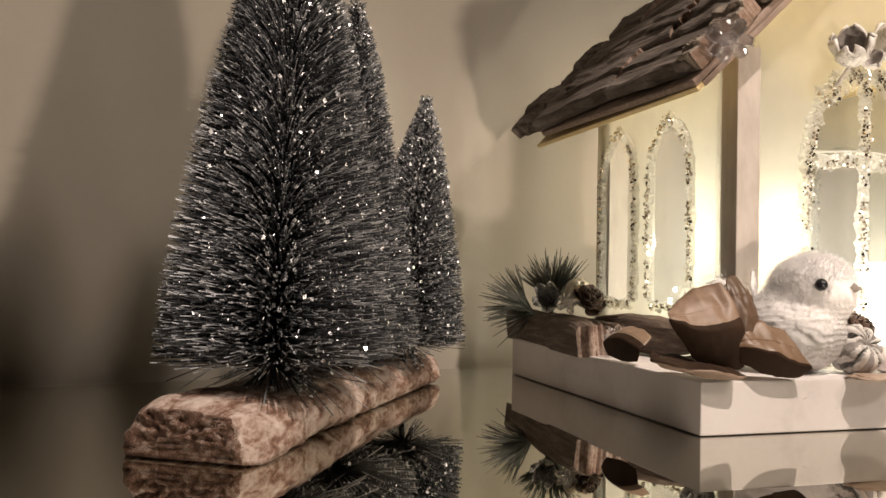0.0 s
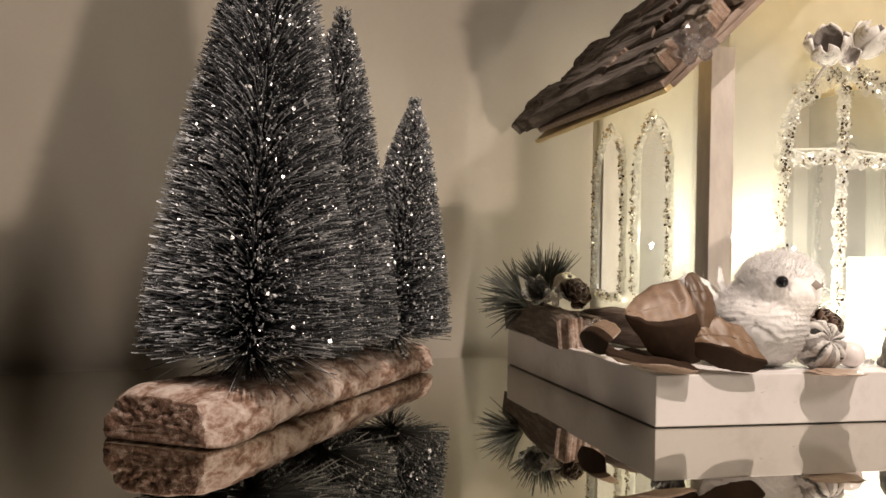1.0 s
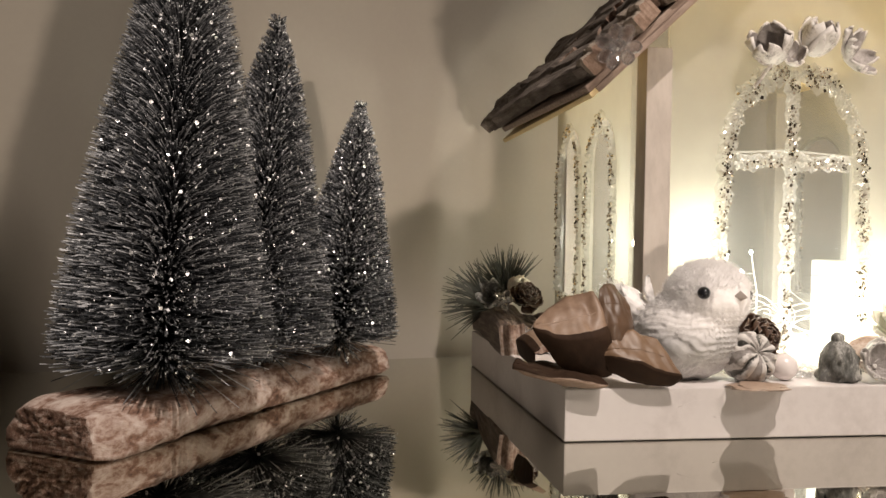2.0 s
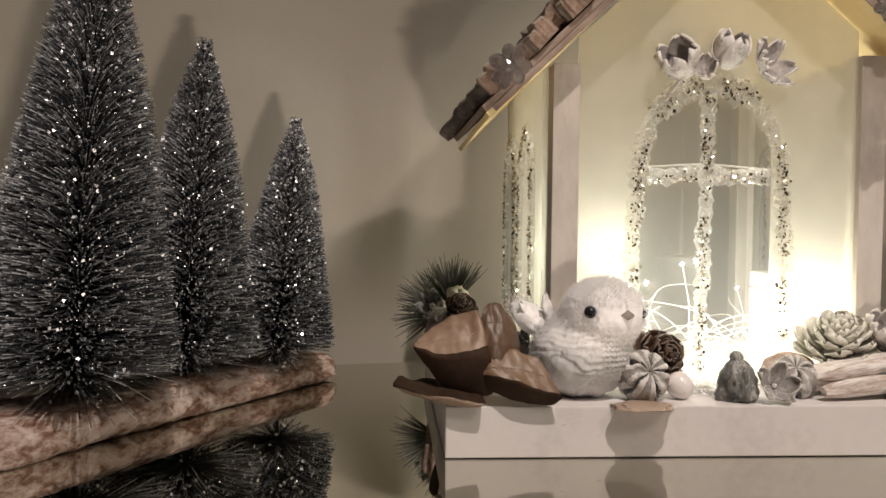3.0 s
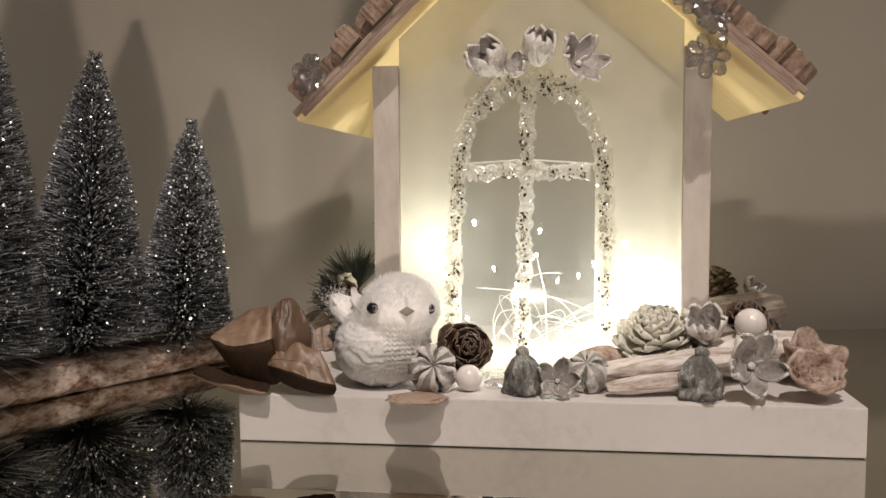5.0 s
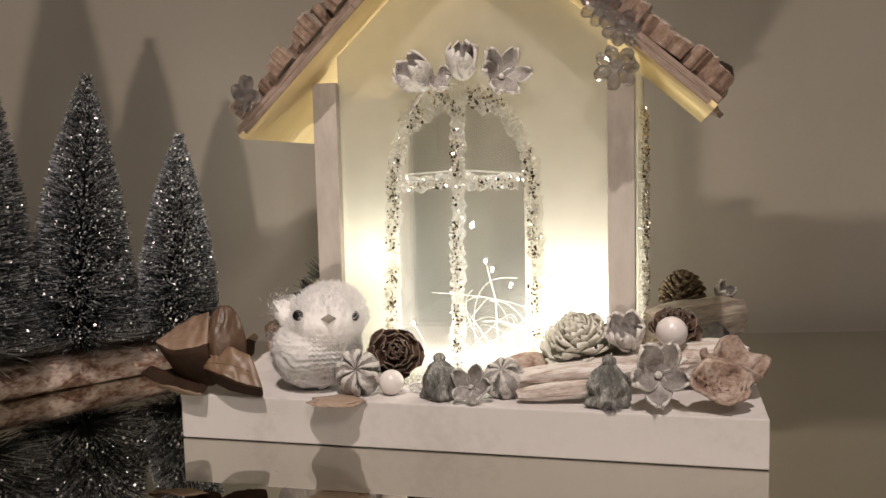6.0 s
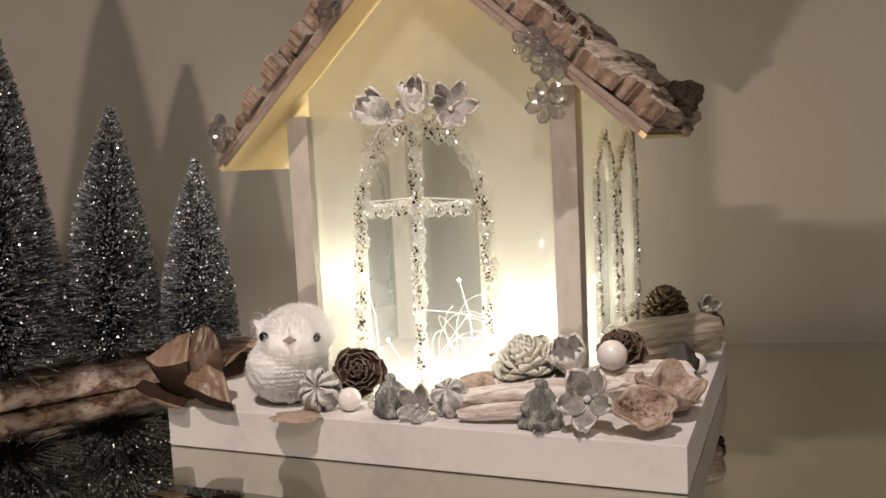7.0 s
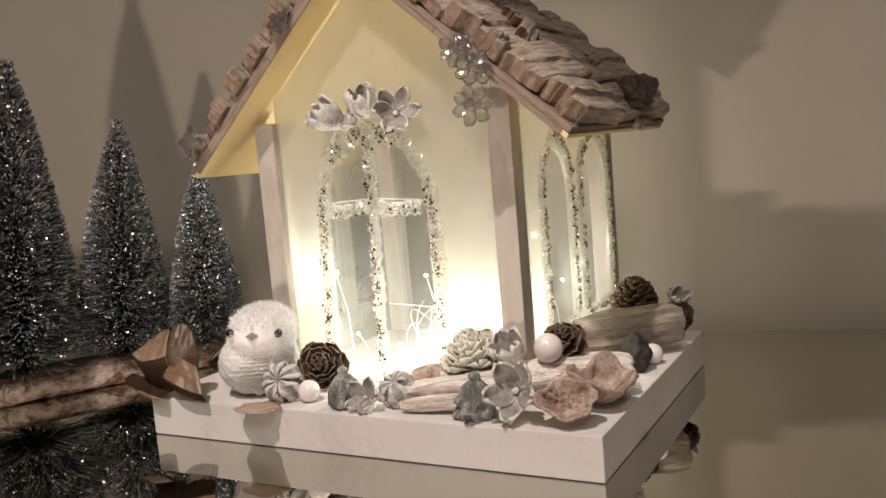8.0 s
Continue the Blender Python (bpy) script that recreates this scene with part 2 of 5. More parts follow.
M_NEEDLE = grained("pine_needle", [(0.040, 0.042, 0.033), (0.105, 0.105, 0.085)], 30, (0.45, 0.7), bump=0)
M_LEDWIRE = material("silver_led_wire", (0.86, 0.84, 0.80), 0.35, 0.25)
M_BATTERY = grained("white_plastic", [(0.74, 0.74, 0.72), (0.80, 0.80, 0.78)], 40, (0.35, 0.5), bump=0.05)
M_LED = glowing("cool_white_led", (0.92, 1.0, 0.88), 400.0)


# ---- builders ----
def mesh_of(name, geo, mats, smooth=False):
    """A mesh from a bmesh, or from a pair of vertices and faces (a third list names each face's material)."""
    me = bpy.data.meshes.new(name)
    if isinstance(geo, bmesh.types.BMesh):
        geo.to_mesh(me)
        geo.free()
    else:
        me.from_pydata([tuple(v) for v in geo[0]], [], geo[1])
        if len(geo) > 2:
            me.polygons.foreach_set("material_index", geo[2])
    for m in mats if isinstance(mats, (list, tuple)) else [mats]:
        me.materials.append(m)
    if smooth:
        me.polygons.foreach_set("use_smooth", [True] * len(me.polygons))
    me.update()
    return me


def part(name, geo, mats, parent=None, label="", smooth=False, at=None, kind=""):
    """One mesh object under a thing or a part."""
    me = geo if isinstance(geo, bpy.types.Mesh) else mesh_of(name, geo, mats, smooth)
    ob = new(name, me)
    ob.parent = parent
    if at is not None:
        ob.matrix_basis = at
    if label or kind:
        tagged(ob, label, kind=kind)
    return ob


def thing(name, place, label, category, group="", turn=0.0):
    ob = new(name)
    ob.matrix_basis = pose(*place, 0, 0, turn)
    ob.empty_display_size = 0.01
    return tagged(ob, label, category, group)


def box(sx, sy, sz, centre=(0, 0, 0), bevel=0.0, m=None):
    bm = bmesh.new()
    bmesh.ops.create_cube(bm, size=1, matrix=Matrix.Translation(centre) @ Matrix.Diagonal((sx, sy, sz, 1)))
    if bevel:
        bmesh.ops.bevel(bm, geom=bm.edges[:], offset=bevel, segments=2, profile=0.6, affect="EDGES")
    if m is not None:
        bm.transform(m)
    return bm


def prism(outline, y0, y1, hole=None):
    """A plate: an outline in x, z, thick from y0 to y1, with a hole of the same form if given."""
    bm = bmesh.new()
    loops = [outline] + ([hole] if hole else [])
    edges = []
    for ring in loops:
        vs = [bm.verts.new((x, y0, z)) for x, z in ring]
        edges += [bm.edges.new((vs[n], vs[(n + 1) % len(vs)])) for n in range(len(vs))]
    made = bmesh.ops.triangle_fill(bm, use_beauty=True, use_dissolve=False, edges=edges, normal=(0, -1, 0))
    faces = [g for g in made["geom"] if isinstance(g, bmesh.types.BMFace)]
    up = bmesh.ops.extrude_face_region(bm, geom=faces)
    bmesh.ops.translate(bm, verts=[g for g in up["geom"] if isinstance(g, bmesh.types.BMVert)], vec=(0, y1 - y0, 0))
    bmesh.ops.recalc_face_normals(bm, faces=bm.faces[:])
    return bm


def lathe(profile, sides=24, ribs=0, rib=0.0, wob=0.0, seed=0):
    """Radius and height pairs, turned; ribs swell the radius round it."""
    vs, fs = [], []
    for n, (r, z) in enumerate(profile):
        for k in range(sides):
            a = TAU * k / sides
            q = r * (1 + rib * math.cos(ribs * a)) * (1 + wob * noise.noise((3 * math.cos(a) + seed, 3 * math.sin(a), 240 * z)))
            vs.append((q * math.cos(a), q * math.sin(a), z))
    for n in range(len(profile) - 1):
        for k in range(sides):
            a, b = n * sides + k, n * sides + (k + 1) % sides
            fs.append((a, b, b + sides, a + sides))
    fs.append(tuple(reversed(range(sides))))
    fs.append(tuple((len(profile) - 1) * sides + k for k in range(sides)))
    return vs, fs


def lump(r, detail=3, rough=0.2, freq=1.6, squash=(1, 1, 1), seed=0.0, centre=(0, 0, 0)):
    """A stone-like ball, uneven by noise."""
    bm = bmesh.new()
    bmesh.ops.create_icosphere(bm, subdivisions=detail, radius=1)
    for v in bm.verts:
        p = v.co.copy()
        d = 1 + rough * noise.fractal(p * freq + Vector((seed, seed * 1.7, -seed)), 1.0, 2.0, 4)
        v.co = Vector((p.x * squash[0], p.y * squash[1], p.z * squash[2])) * r * d + Vector(centre)
    return bm


def tube(points, radius, sides=6, taper=1.0):
    """A round rod along the points."""
    vs, fs = [], []
    pts = [Vector(p) for p in points]
    for n, p in enumerate(pts):
        way = (pts[min(n + 1, len(pts) - 1)] - pts[max(n - 1, 0)]).normalized()
        side = way.cross(Vector((0.31, 0.17, 0.93))).normalized()
        up = side.cross(way)
        r = radius * (1 + (taper - 1) * n / max(1, len(pts) - 1))
        for k in range(sides):
            a = TAU * k / sides
            vs.append(p + side * r * math.cos(a) + up * r * math.sin(a))
    for n in range(len(pts) - 1):
        for k in range(sides):
            a, b = n * sides + k, n * sides + (k + 1) % sides
            fs.append((a, b, b + sides, a + sides))
    fs += [tuple(reversed(range(sides))), tuple(range((len(pts) - 1) * sides, len(pts) * sides))]
    return vs, fs


def joined(pieces):
    vs, fs = [], []
    for v, f in pieces:
        n = len(vs)
        vs += v
        fs += [tuple(i + n for i in face) for face in f]
    return vs, fs


def spike(vs, fs, a, b, r0, r1):
    """A thin three-sided needle from a to b."""
    way = (b - a).normalized()
    side = way.cross(Vector((0.3, 0.2, 0.93))).normalized()
    up = side.cross(way)
    n = len(vs)
    for p, r in ((a, r0), (b, r1)):
        for k in range(3):
            w = TAU * k / 3
            vs.append(p + side * r * math.cos(w) + up * r * math.sin(w))
    fs += [(n, n + 1, n + 4, n + 3), (n + 1, n + 2, n + 5, n + 4), (n + 2, n, n + 3, n + 5), (n + 3, n + 4, n + 5)]


def flake(vs, fs, p, r, rng):
    """A tiny tilted four-cornered chip with some thickness."""
    q = Euler([rng.uniform(0, TAU) for _ in range(3)]).to_matrix()
    n = len(vs)
    for z in (-0.12, 0.12):
        for x, y in ((-1, -0.7), (0.9, -0.8), (1, 0.7), (-0.8, 0.9)):
            vs.append(p + q @ Vector((x, y, z)) * r)
    fs += [(n + 3, n + 2, n + 1, n), (n + 4, n + 5, n + 6, n + 7), (n, n + 1, n + 5, n + 4), (n + 1, n + 2, n + 6, n + 5), (n + 2, n + 3, n + 7, n + 6), (n + 3, n, n + 4, n + 7)]


CHIP = bmesh.new()
bmesh.ops.create_icosphere(CHIP, subdivisions=1, radius=1)
CHIP_V = [v.co.copy() for v in CHIP.verts]
CHIP_F = [tuple(v.index for v in f.verts) for f in CHIP.faces]
CHIP.free()


def chip(vs, fs, p, r, rng):
    """A small uneven lump of crushed resin."""
    q = Euler([rng.uniform(0, TAU) for _ in range(3)]).to_matrix()
    s = Vector((rng.uniform(0.7, 1.25), rng.uniform(0.6, 1.1), rng.uniform(0.6, 1.1)))
    n = len(vs)
    vs.extend(p + q @ Vector((v.x * s.x, v.y * s.y, v.z * s.z)) * r * rng.uniform(0.85, 1.15) for v in CHIP_V)
    fs.extend(tuple(i + n for i in f) for f in CHIP_F)


def sheet(across, along, form, thick, rim_mat=1):
    """A thin curved sheet with two faces: form(u, v) gives the place for u from -1 to 1 and v from 0 to 1. Upper faces first, then lower and rim."""
    vs, fs, ms = [], [], []
    e = 1e-3
    for layer in (0, 1):
        for j in range(along + 1):
            for i in range(across + 1):
                u, v = 2 * i / across - 1, j / along
                p = Vector(form(u, v))
                du, dv = Vector(form(u + e, v)) - p, Vector(form(u, v + e)) - p
                nrm = du.cross(dv).normalized()
                vs.append(p - nrm * thick * layer)
    w, half = across + 1, (across + 1) * (along + 1)
    for j in range(along):
        for i in range(across):
            a = j * w + i
            fs.append((a, a + 1, a + 1 + w, a + w)), ms.append(0)
            fs.append((a + w + half, a + 1 + w + half, a + 1 + half, a + half)), ms.append(1)
    rim = [(j * w + i, j * w + i + 1) for j in (0,) for i in range(across)] + [(along * w + i + 1, along * w + i) for i in range(across)]
    rim += [((j + 1) * w, j * w) for j in range(along)] + [(j * w + across, (j + 1) * w + across) for j in range(along)]
    for a, b in rim:
        fs.append((b, a, a + half, b + half)), ms.append(rim_mat)
    return vs, fs, ms


# ---- setting: walls, floor, ceiling, table ----
ROOM = pose(0, 0, 0, 0, 0, WALL_TURN)
NW = 0.284
TOP = -0.0004
FLOOR_Z = -0.76
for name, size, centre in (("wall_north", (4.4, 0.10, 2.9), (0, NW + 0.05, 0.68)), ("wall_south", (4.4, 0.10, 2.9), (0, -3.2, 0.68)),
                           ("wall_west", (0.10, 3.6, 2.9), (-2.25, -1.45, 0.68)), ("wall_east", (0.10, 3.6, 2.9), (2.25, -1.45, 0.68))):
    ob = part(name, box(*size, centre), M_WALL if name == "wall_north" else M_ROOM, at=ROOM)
    tagged(ob, "plain warm grey painted plaster wall behind the table" if name == "wall_north" else "unseen room wall kept near black to hold down bounced light", "wall", kind="structure")
tagged(part("floor", box(4.6, 3.8, 0.08, (0, -1.45, FLOOR_Z - 0.04)), M_FLOOR, at=ROOM), "brown wooden room floor below the table", "floor", kind="structure")
tagged(part("ceiling", box(4.6, 3.8, 0.08, (0, -1.45, 2.13)), M_ROOM, at=ROOM), "unseen room ceiling kept near black to hold down bounced light", "ceiling", kind="structure")

table = thing("table", (0, 0, FLOOR_Z), "side table with a bronze mirror glass top, standing before the wall", "table", turn=WALL_TURN)
BACK, FRONT = 0.247, -0.36
part("tabletop", box(2.2, BACK - FRONT, 0.008, (0, (BACK + FRONT) / 2, TOP - 0.004 - FLOOR_Z), 0.0012), M_MIRROR, table, "bronze mirror glass top")
part("carcass", box(2.16, BACK - FRONT - 0.03, 0.70, (0, (BACK + FRONT) / 2, 0.402)), M_CABINET, table, "dark veneered carcass")
part("plinth", box(2.0, BACK - FRONT - 0.1, 0.052, (0, (BACK + FRONT) / 2, 0.026)), M_CABINET, table)

# ---- the frosted trees on their log ----
LOGDIR = 56.5
trees = thing("tree_trio", (-0.1375, 0.094, TOP), "three dark frosted bottle-brush fir trees fixed on a half log", "decoration", turn=LOGDIR)
LOG_L, LOG_W, LOG_H = 0.236, 0.0272, 0.0150


def half_log():
    """A split log lying on its flat side, uneven, with crumbly ends; x runs along it."""
    rings, sides = 120, 30
    vs, fs, ms = [], [], []
    for n in range(rings + 1):
        u = n / rings
        x = (u - 0.5) * LOG_L
        for k in range(sides):
            a = -0.42 + (math.pi + 0.84) * k / (sides - 1)
            p = Vector((x * 18, math.cos(a) * 1.4, math.sin(a) * 1.4))
            d = 1 + 0.10 * noise.fractal(p, 1.0, 2.1, 5) + 0.045 * noise.noise(p * 6)
            crack = noise.noise((x * 60, a * 5.0, 7.0))
            d -= 0.05 * max(0.0, crack - 0.25)
            wide = 1.0 + 0.05 * math.sin(5.0 * u + 0.6) - 0.16 * u
            ca, sa = math.cos(a), math.sin(a)
            tip = 1 - 0.16 * math.exp(-u * 40) - 0.12 * math.exp(-(1 - u) * 40)
            y = LOG_W * wide * d * tip * math.copysign(abs(ca) ** 0.84, ca)
            z = 0.0052 + LOG_H * (1.05 - 0.15 * u) * d * tip * (max(0.0, sa) ** 0.72 if sa > 0 else 0.75 * sa)
            end = 0.0016 * noise.noise((y * 260, z * 260, u * 9)) if n in (0, rings) else 0
            vs.append((x + end, y + 0.004 * math.sin(math.pi * u), max(0.0, z)))
    for n in range(rings):
        for k in range(sides):
            a, b = n * sides + k, n * sides + (k + 1) % sides
            fs.append((a, b, b + sides, a + sides)), ms.append(0)
    for n, flip in ((0, False), (rings, True)):
        base = n * sides
        depth = 9
        start = len(vs)
        mid = Vector((vs[base][0], 0, LOG_H * 0.6))
        for r in range(1, depth + 1):
            for k in range(sides):
                p = Vector(vs[base + k]).lerp(mid, r / (depth + 0.3))
                p.x += 0.0016 * noise.fractal(Vector((p.y, p.z, n)) * 520, 1.0, 2.0, 3)
                vs.append(tuple(p))
        ring = [base] + [start + r * sides for r in range(depth)]
        for r in range(depth):
            for k in range(sides):
                q = (ring[r] + k, ring[r] + (k + 1) % sides, ring[r + 1] + (k + 1) % sides, ring[r + 1] + k)
                fs.append(q if flip else q[::-1]), ms.append(1)
        last = tuple(ring[depth] + k for k in range(sides))
        fs.append(last if flip else last[::-1]), ms.append(1)
    return vs, fs, ms


part("log", half_log(), [M_BARK, M_BARKEND], trees, "half log with peeling whitewashed bark", smooth=True)


def brush_tree(base, tip, z0, r0, count, seed, power=0.62):
    """A bottle-brush fir: a twisted wire with straight stiff bristles in a spiral, dark within and frosted outside, and silver sparks."""
    rng = random.Random(seed)
    inv = trees.matrix_basis.inverted()
    b, t = inv @ Vector(base), inv @ Vector(tip)
    axis = t - b
    pts = [b + axis * (n / 24) for n in range(25)]
    twist = [[p + Vector((math.cos(n * 1.6 + s), math.sin(n * 1.6 + s), 0)) * 0.0007 for n, p in enumerate(pts)] for s in (0, math.pi)]
    tree = part("tree", joined([tube(w, 0.0009, 5) for w in twist]), M_WIRE, trees, "dark frosted bottle-brush fir tree")
    v1, f1, v2, f2, v3, f3 = [], [], [], [], [], []
    low = (z0 - b.z) / axis.z
    for n in range(count):
        u = (n + rng.random()) / count
        u = 1 - (1 - u) ** 0.62 if rng.random() < 0.75 else u
        a = TAU * n * 0.61803 + rng.uniform(-0.3, 0.3)
        # the brush is wound: turns of the wire leave faint layers
        turn = (u * 34 + a / TAU) % 1.0
        h = low + (1 - low) * (u + (0.5 - turn) * 0.010)
        reach = r0 * max(0.045, (1 - u)) ** power * rng.uniform(0.90, 1.04) * (1 + 0.035 * math.sin(5 * a + 9 * u))
        if rng.random() < 0.10:
            reach *= rng.uniform(0.6, 0.9)
        lift = rng.gauss(0.05, 0.055) + 0.30 * u + 0.55 * u * u * u
        if rng.random() < 0.05:
            lift += rng.gauss(0, 0.30)
        if u < 0.014 and rng.random() < 0.35:
            # a few short stray bristles hang over the log
            lift -= rng.uniform(0.3, 1.4)
            reach *= rng.uniform(0.35, 0.6)
        p = b + axis * h
        yaw = rng.gauss(0, 0.05)
        d = Vector((math.cos(a + yaw), math.sin(a + yaw), lift)).normalized()
        p2 = p + d * reach * rng.uniform(0.50, 0.66)
        p3 = p + d * reach + Vector((0, 0, rng.gauss(0.012, 0.022))) * reach
        spike(v1, f1, p, p2, 0.00016, 0.00017)
        spike(v2, f2, p2, p3, 0.00017, 0.00018 + 0.00010 * (rng.random() < 0.3))
        if rng.random() < 0.70:
            flake(v3, f3, p2.lerp(p3, rng.uniform(0.4, 1.02)), rng.uniform(0.00024, 0.00044) * (2.0 if rng.random() < 0.20 else 1.0), rng)
    tagged(part("bristle_core", (v1, f1), M_BRISTLE, tree, "dark inner bristles"), kind="stuff")
    tagged(part("frosting", (v2, f2), M_TIP, tree, "grey frosted bristle tips"), kind="stuff")
    tagged(part("glitter", (v3, f3), M_SPARK, tree, "silver glitter specks"), kind="stuff")


brush_tree((-0.1690, 0.0380, 0.010), (-0.1600, 0.0530, 0.238), 0.029, 0.0475, 19000, 11)
brush_tree((-0.1335, 0.1005, 0.010), (-0.1230, 0.1120, 0.1935), 0.027, 0.0390, 15000, 12)
brush_tree((-0.0895, 0.1430, 0.010), (-0.0780, 0.1440, 0.1560), 0.026, 0.0320, 12500, 13)

# ---- the board and the little house ----
BH, BW, BD = 0.0222, 0.280, 0.211
board = thing("base_board", (BW / 2, BD / 2, TOP), "white painted flat display box on small dark feet", "base")
bm = box(BW, BD, BH, (0, 0, BH / 2 - TOP), 0.0007)
part("box", bm, M_WHITE, board, "white painted box")
for sx in (-1, 1):
    for sy in (-1, 1):
        part("foot", box(0.02, 0.02, -TOP + 0.0004, (sx * 0.115, sy * 0.08, (-TOP + 0.0004) / 2)), M_SHADOWGAP, board, "dark felt foot")

for n, (x, z, ln, dip) in enumerate(((0.050, 0.0135, 0.022, 0.0032), (0.066, 0.0110, 0.017, -0.0022))):
    pts = [(x - BW / 2 + ln * k / 9, -BD / 2 + 0.00009, z + 0.0008 + dip * math.sin(2.6 * k / 9 + n)) for k in range(10)]
    part("paint_ridge", tube(pts, 0.00018, 5, 0.4), M_WHITE, board, smooth=True)

HX0, HX1, HY0, HY1 = 0.0545, 0.2220, 0.0550, 0.2000
APEX, EAVE_L, EAVE_R = (0.1383, 0.2610), (0.0215, 0.1495), (0.2585, 0.1560)
POST = 0.0132
house = thing("lantern_house", (0, 0, BH), "white lantern house with milky acrylic walls, driftwood roof and glowing lights", "lantern")


def roof_z(x):
    e = EAVE_L if x < APEX[0] else EAVE_R
    return e[1] + (APEX[1] - e[1]) * (x - e[0]) / (APEX[0] - e[0])


def local(bm):
    bm.transform(Matrix.Translation((0, 0, -BH)))
    return bm


# the two sides are not quite equally deep
DEEP = {-1: 0.2005, 1: 0.2235}
for x0, sgn in ((HX0, -1), (HX1 - POST, 1)):
    for y0 in (HY0, DEEP[sgn] - POST):
        top = min(roof_z(x0), roof_z(x0 + POST)) - 0.003
        b2 = box(POST, POST, top - BH, (x0 + POST / 2, y0 + POST / 2, (top + BH) / 2), 0.0006)
        part("post", local(b2), M_WOODWHITE, house)


def arch_outline(x0, x1, z0, spring, crown, n=14):
    """A window with straight sides and a pointed round head, as x, z pairs."""
    mid, out = (x0 + x1) / 2, [(x0, z0), (x1, z0)]
    for k in range(n + 1):
        a = math.pi * k / n
        w = math.sin(a) ** 0.85
        out.append((mid + (x1 - x0) / 2 * math.copysign(abs(math.cos(a)) ** 0.9, math.cos(a)), spring + (crown - spring) * w))
    return out


XA, XB = HX0 + POST, HX1 - POST
gable = [(XA, BH), (XB, BH), (XB, roof_z(XB) - 0.002), (APEX[0], APEX[1] - 0.004), (XA, roof_z(XA) - 0.002)]
WIN = arch_outline(0.0985, 0.1665, BH + 0.004, 0.130, 0.168)
part("front_panel", local(prism(gable, HY0 + 0.004, HY0 + 0.0062, WIN)), M_FROST, house, "milky acrylic gable panel")
pane = part("front_pane", local(prism(arch_outline(0.0965, 0.1685, BH + 0.002, 0.130, 0.170), HY0 + 0.0066, HY0 + 0.0078)), M_PANE, house, "clear acrylic window")
pane.visible_shadow = False
SIDE_WINS = {-1: [(0.0895, 0.1310), (0.1480, 0.1890)], 1: [(0.0880, 0.1340), (0.1500, 0.2050)]}
for x, sgn in ((HX0 - 0.0026, -1), (HX1 - 0.0018, 1)):
    top = roof_z(HX0 if sgn < 0 else HX1) - 0.004
    turn = Matrix.Translation((x, 0, 0)) @ Matrix.Rotation(math.pi / 2, 4, "Z")
    ya, yb = HY0 + POST, DEEP[sgn] - (0.0012 if sgn < 0 else 0.0075)
    outline = [(ya, BH), (yb, BH), (yb, top), (ya, top)]
    # the plate is made in one go with two arched holes
    bm = bmesh.new()
    edges = []
    for ring in [outline] + [arch_outline(a, b, BH + 0.026, 0.122, 0.150, 10) for a, b in SIDE_WINS[sgn]]:
        vs = [bm.verts.new((p, 0, z)) for p, z in ring]
        edges += [bm.edges.new((vs[n], vs[(n + 1) % len(vs)])) for n in range(len(vs))]
    made = bmesh.ops.triangle_fill(bm, use_beauty=True, use_dissolve=False, edges=edges, normal=(0, -1, 0))
    up = bmesh.ops.extrude_face_region(bm, geom=[g for g in made["geom"] if isinstance(g, bmesh.types.BMFace)])
    bmesh.ops.translate(bm, verts=[g for g in up["geom"] if isinstance(g, bmesh.types.BMVert)], vec=(0, -0.0022, 0))
    bmesh.ops.recalc_face_normals(bm, faces=bm.faces[:])
    bm.transform(turn)
    part("side_panel", local(bm), M_FROST, house, "milky acrylic side panel")
    for a, b in SIDE_WINS[sgn]:
        bm = prism(arch_outline(a - 0.0015, b + 0.0015, BH + 0.024, 0.122, 0.152, 10), 0, 0.001)
        bm.transform(Matrix.Translation((0.0035 if sgn < 0 else -0.0005, 0, 0)) @ turn)
        p = part("side_pane", local(bm), M_PANE, house, "clear acrylic window")
        p.visible_shadow = False
# the back is open frame with a clear sheet
p = part("back_pane", local(prism(gable, HY1 - 0.007, HY1 - 0.006)), M_PANE, house, "clear acrylic back sheet")
p.visible_shadow = False

# roof: two white boards with driftwood laid on them
ROOF_Y0, ROOF_Y1 = 0.0370, 0.2120
rng = random.Random(5)


